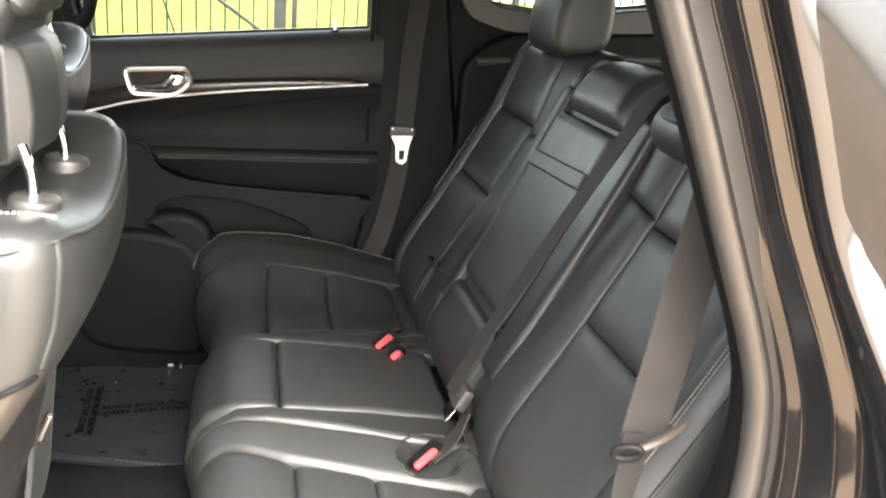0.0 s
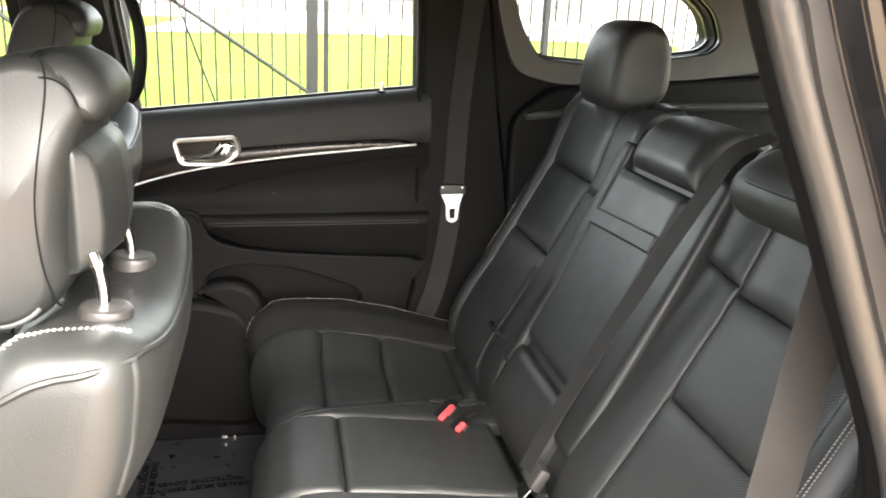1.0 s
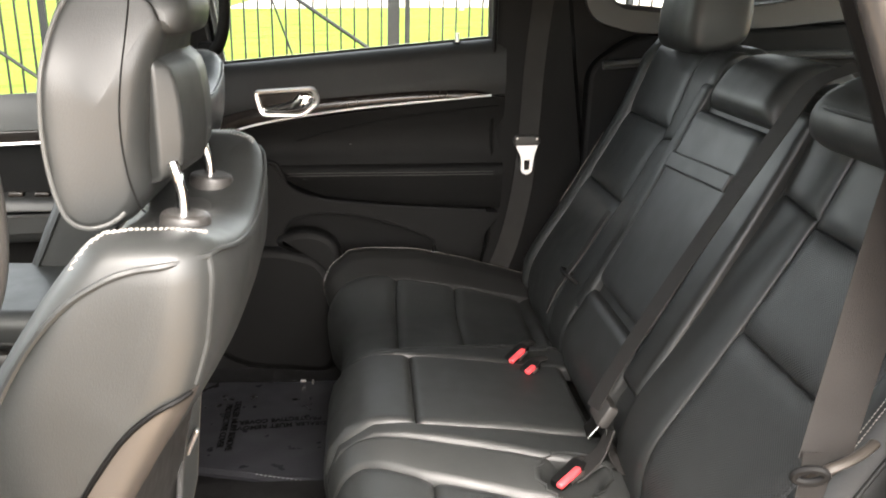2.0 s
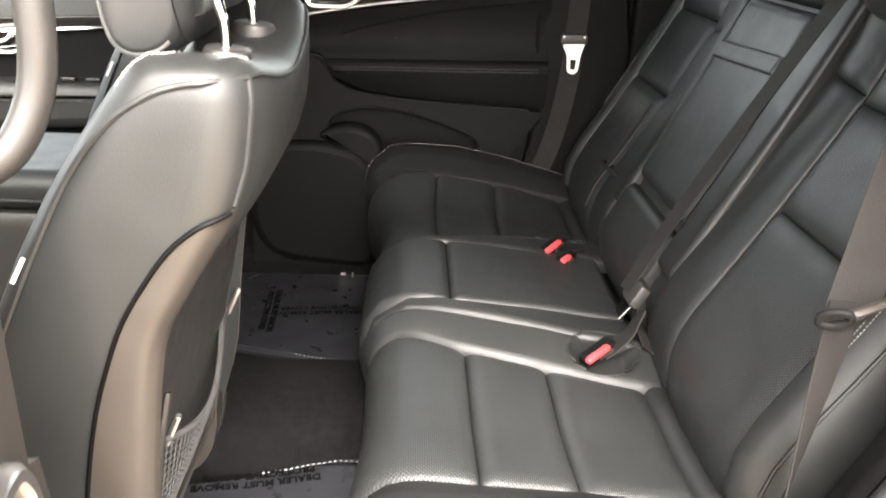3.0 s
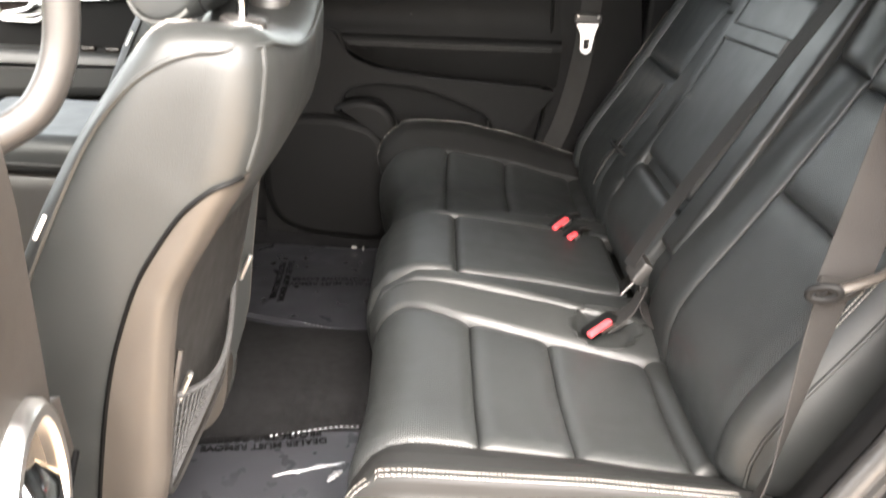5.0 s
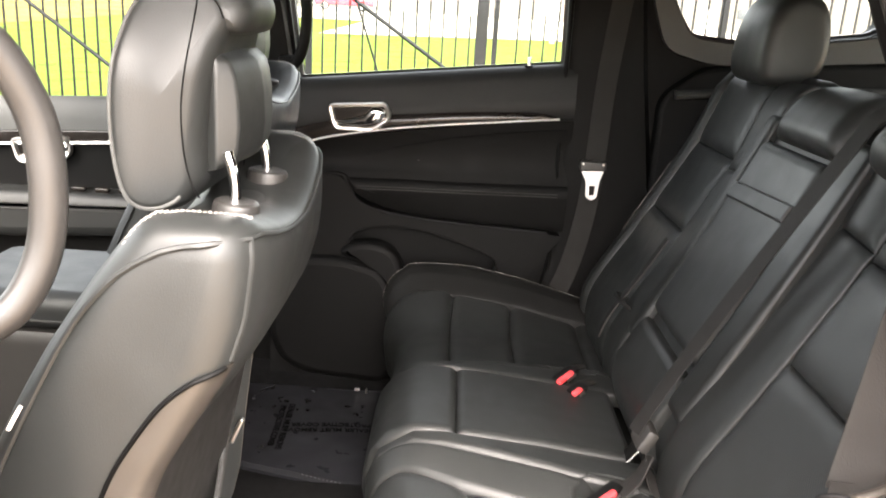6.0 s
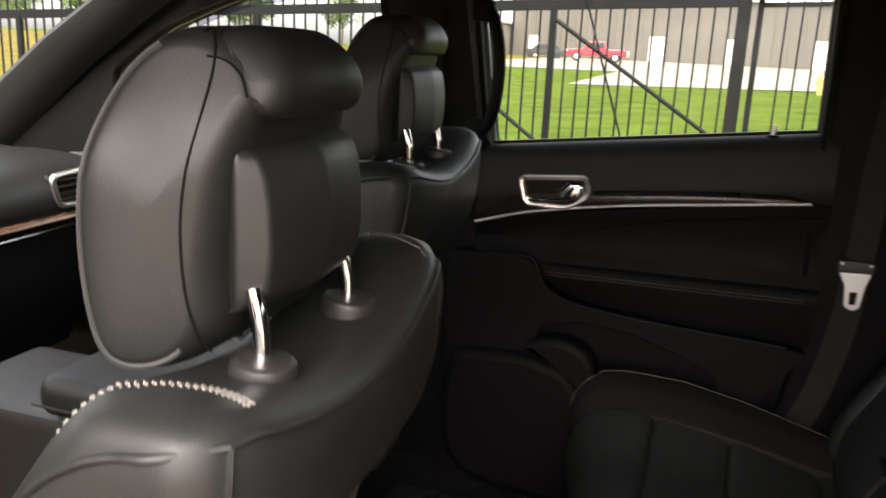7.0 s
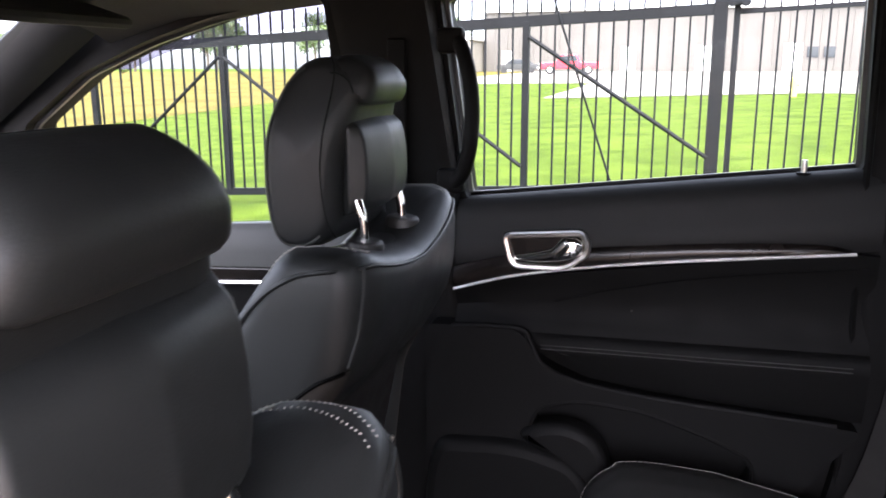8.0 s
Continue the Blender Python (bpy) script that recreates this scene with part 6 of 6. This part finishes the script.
    for z in (zg - 0.24, zg + 1.40):
        part("rail", rbox((20, 0.035, 0.045), (-19.9, FENCE_Y + 0.12, z), 0.003), IRON, f2)
    bm = bmesh.new()
    for k in range(140):
        c = Vector((-10.04 - 0.1405 * k, FENCE_Y + 0.12, (tip + zg) / 2 - 0.44))
        rbox((0.018, 0.018, tip - zg - 0.1), c, 0, bm=bm)
    tagged(part("pickets", bm, IRON, f2, smooth=False), kind="stuff")


fence()


def buildings():
    zb = rise(0, 93)
    b = thing("warehouse", (10, 97, zb), "long low beige metal warehouse with pale doors", "building")
    part("wall", rbox((90, 12, 6.6), (22, 99.2, zb + 3.3), 0.05), BEIGE, b)
    part("roof", rbox((91, 13, 0.35), (22, 99.2, zb + 6.75), 0.05), WHITEWALL, b, "pale metal roof edge")
    seam = part("rib", rbox((0.12, 0.10, 6.4), (-22.0, 93.15, zb + 3.3), 0), BEIGE, b, smooth=False)
    for k in range(1, 60):
        q = new("rib", seam.data)
        q.parent, q.matrix_parent_inverse = b, seam.matrix_parent_inverse
        q.location = (1.5 * k, 0, 0)
    for x, w, h in ((-20.5, 1.2, 2.3), (-6.9, 1.6, 2.7), (1.0, 1.6, 2.7), (9.9, 1.8, 2.9), (20.0, 1.6, 2.7), (27, 1.2, 2.3), (36, 3.6, 3.8)):
        part("door", rbox((w, 0.15, h), (x, 93.08, zb + h / 2), 0.02), WHITEWALL, b, "pale roller door")
    for x in (11.8, 13.4, 31, 33):
        w = part("window", rbox((1.1, 0.12, 1.1), (x, 93.1, zb + 2.0), 0.02), DARKGLASS, b)
    s = thing("shed", (-30, 88, zb), "grey shed with a pale roof", "building")
    part("wall", rbox((13, 8, 3.4), (-30, 92, zb + 1.7), 0.05), CONCRETE, s)
    part("roof", rbox((13.6, 8.6, 0.4), (-30, 92, zb + 3.6), 0.1), WHITEWALL, s)
    part("door", rbox((3.0, 0.15, 2.6), (-28, 87.98, zb + 1.3), 0.02), GREY, s)
    w = thing("white_building", (8, 7.3, GROUND), "plain white rendered building", "building")
    part("wall", rbox((8, 5, 5.5), (9.9, 9.1, GROUND + 2.75), 0.03), WHITEWALL, w)
    part("roof_edge", rbox((8.2, 5.2, 0.25), (9.9, 9.1, GROUND + 5.55), 0.03), GREY, w)


buildings()


HYX, HYY = 3.0, 29.6


def truck():
    x0, y0 = -10.9, 76.0
    z = rise(0, y0) + 0.03
    t = thing("pickup_truck", (x0, y0, z), "red pickup truck parked side-on in the yard", "pickup truck")
    body = rounded([(-2.7, 0.45), (-2.75, 1.05), (-1.2, 1.12), (-0.75, 1.75), (0.75, 1.78), (1.0, 1.12), (2.75, 1.10), (2.75, 0.5)], 0.12)
    part("body", plate([(x0 + p.x, z + p.y) for p in body], y0 + 1.0, y0 - 0.95, 0.08), REDPAINT, t)
    win = rounded([(-0.95, 1.16), (-0.62, 1.66), (0.62, 1.68), (0.82, 1.16)], 0.06)
    part("window", plate([(x0 + p.x, z + p.y) for p in win], y0 - 0.9, y0 - 0.965, 0.01), DARKGLASS, t)
    for dx in (-1.75, 1.75):
        wh = part("wheel", disc((x0 + dx, y0 - 0.75, z + 0.40), (0, -1, 0), 0.40, 0.24, 24, 0.04), TYRE, t)
        part("rim", disc((x0 + dx, y0 - 0.98, z + 0.40), (0, -1, 0), 0.23, 0.03, 16, 0.01), SATIN, wh)
    part("bumper", rbox((0.25, 1.8, 0.2), (x0 - 2.8, y0, z + 0.55), 0.05), SATIN, t)
    part("headlight", rbox((0.2, 0.3, 0.2), (x0 - 2.68, y0 - 0.8, z + 0.9), 0.04), LABEL, t)
    for k, (dx, m, lab) in enumerate(((-6.4, GREY, "grey parked car in the yard"),)):
        c = thing("parked_car", (x0 + dx, y0 + 8, z), lab, "car")
        body = rounded([(-2.2, 0.4), (-2.25, 0.85), (-1.3, 0.95), (-0.7, 1.45), (0.8, 1.45), (1.4, 0.95), (2.2, 0.88), (2.2, 0.4)], 0.12)
        part("body", plate([(x0 + dx + p.x, z + p.y) for p in body], y0 + 9, y0 + 7.2, 0.08), m, c)
        part("window", plate([(x0 + dx + p.x, z + p.y) for p in rounded([(-0.95, 0.98), (-0.6, 1.38), (0.7, 1.38), (1.1, 0.98)], 0.05)], y0 + 7.3, y0 + 7.18, 0.01), DARKGLASS, c)
        for wx in (-1.4, 1.4):
            part("wheel", disc((x0 + dx + wx, y0 + 7.4, z + 0.33), (0, -1, 0), 0.33, 0.22, 20, 0.03), TYRE, c)
    h = thing("fire_hydrant", (HYX, HYY, rise(HYX, HYY)), "yellow fire hydrant on the lawn edge", "hydrant")
    zz = rise(HYX, HYY)
    part("barrel", tube([(HYX, HYY, zz), (HYX, HYY, zz + 0.5)], 0.10, 14, smoothing=1), YELLOW, h)
    part("bonnet", disc((HYX, HYY, zz + 0.5), (0, 0, 1), 0.13, 0.16, 14, 0.08), YELLOW, h)
    part("outlet", tube([(HYX - 0.18, HYY, zz + 0.40), (HYX + 0.18, HYY, zz + 0.40)], 0.06, 10, smoothing=1), YELLOW, h)


truck()


def tree(x, y, hgt, seed):
    rnd = random.Random(seed)
    z = rise(x, y)
    t = thing("tree", (x, y, z), "leafy green tree behind the field", "tree", "far trees")
    bm = tube([(x, y, z - 0.1), (x + 0.1, y, z + hgt * 0.25), (x, y + 0.1, z + hgt * 0.6)], hgt * 0.028, 8, taper=lambda q: 1 - 0.7 * q)
    for k in range(6):
        a = rnd.uniform(0, 6.28)
        b0 = z + hgt * rnd.uniform(0.25, 0.5)
        tube([(x, y, b0), (x + math.cos(a) * hgt * 0.12, y + math.sin(a) * hgt * 0.12, b0 + hgt * 0.12), (x + math.cos(a) * hgt * 0.24, y + math.sin(a) * hgt * 0.24, b0 + hgt * 0.2)], hgt * 0.011, 6, bm=bm, taper=lambda q: 1 - 0.8 * q)
    part("trunk", bm, BARK, t)
    verts, faces = [], []
    blobs = [(x + rnd.gauss(0, hgt * 0.13), y + rnd.gauss(0, hgt * 0.13), z + hgt * rnd.uniform(0.38, 0.92), hgt * rnd.uniform(0.10, 0.19)) for k in range(16)]
    for bx, by, bz, br in blobs:
        for k in range(130):
            d = Vector((rnd.gauss(0, 1), rnd.gauss(0, 1), rnd.gauss(0, 0.8))).normalized() * br * rnd.uniform(0.65, 1.1)
            c = Vector((bx, by, bz)) + d
            s = hgt * rnd.uniform(0.015, 0.03)
            e1 = Vector((rnd.gauss(0, 1), rnd.gauss(0, 1), rnd.gauss(0, 1))).normalized() * s
            e2 = e1.cross(d).normalized() * s * 0.6
            i = len(verts)
            verts += [c - e1, c - e2, c + e1, c + e2]
            faces.append((i, i + 1, i + 2, i + 3))
    me = bpy.data.meshes.new("crown")
    me.from_pydata([tuple(v) for v in verts], [], faces)
    me.materials.append(LEAF)
    ob = new("crown", me)
    ob.parent, ob.matrix_parent_inverse = t, world_of(t).inverted()


rnd0 = random.Random(11)
for k in range(20):
    tree(-150 + 6.6 * k + rnd0.uniform(-2, 2), 100 + rnd0.uniform(-6, 10), rnd0.uniform(6.5, 11), 100 + k)
for k in range(10):
    tree(-95 - 5 * k + rnd0.uniform(-2, 2), 30 + 6 * k, rnd0.uniform(7, 11), 200 + k)
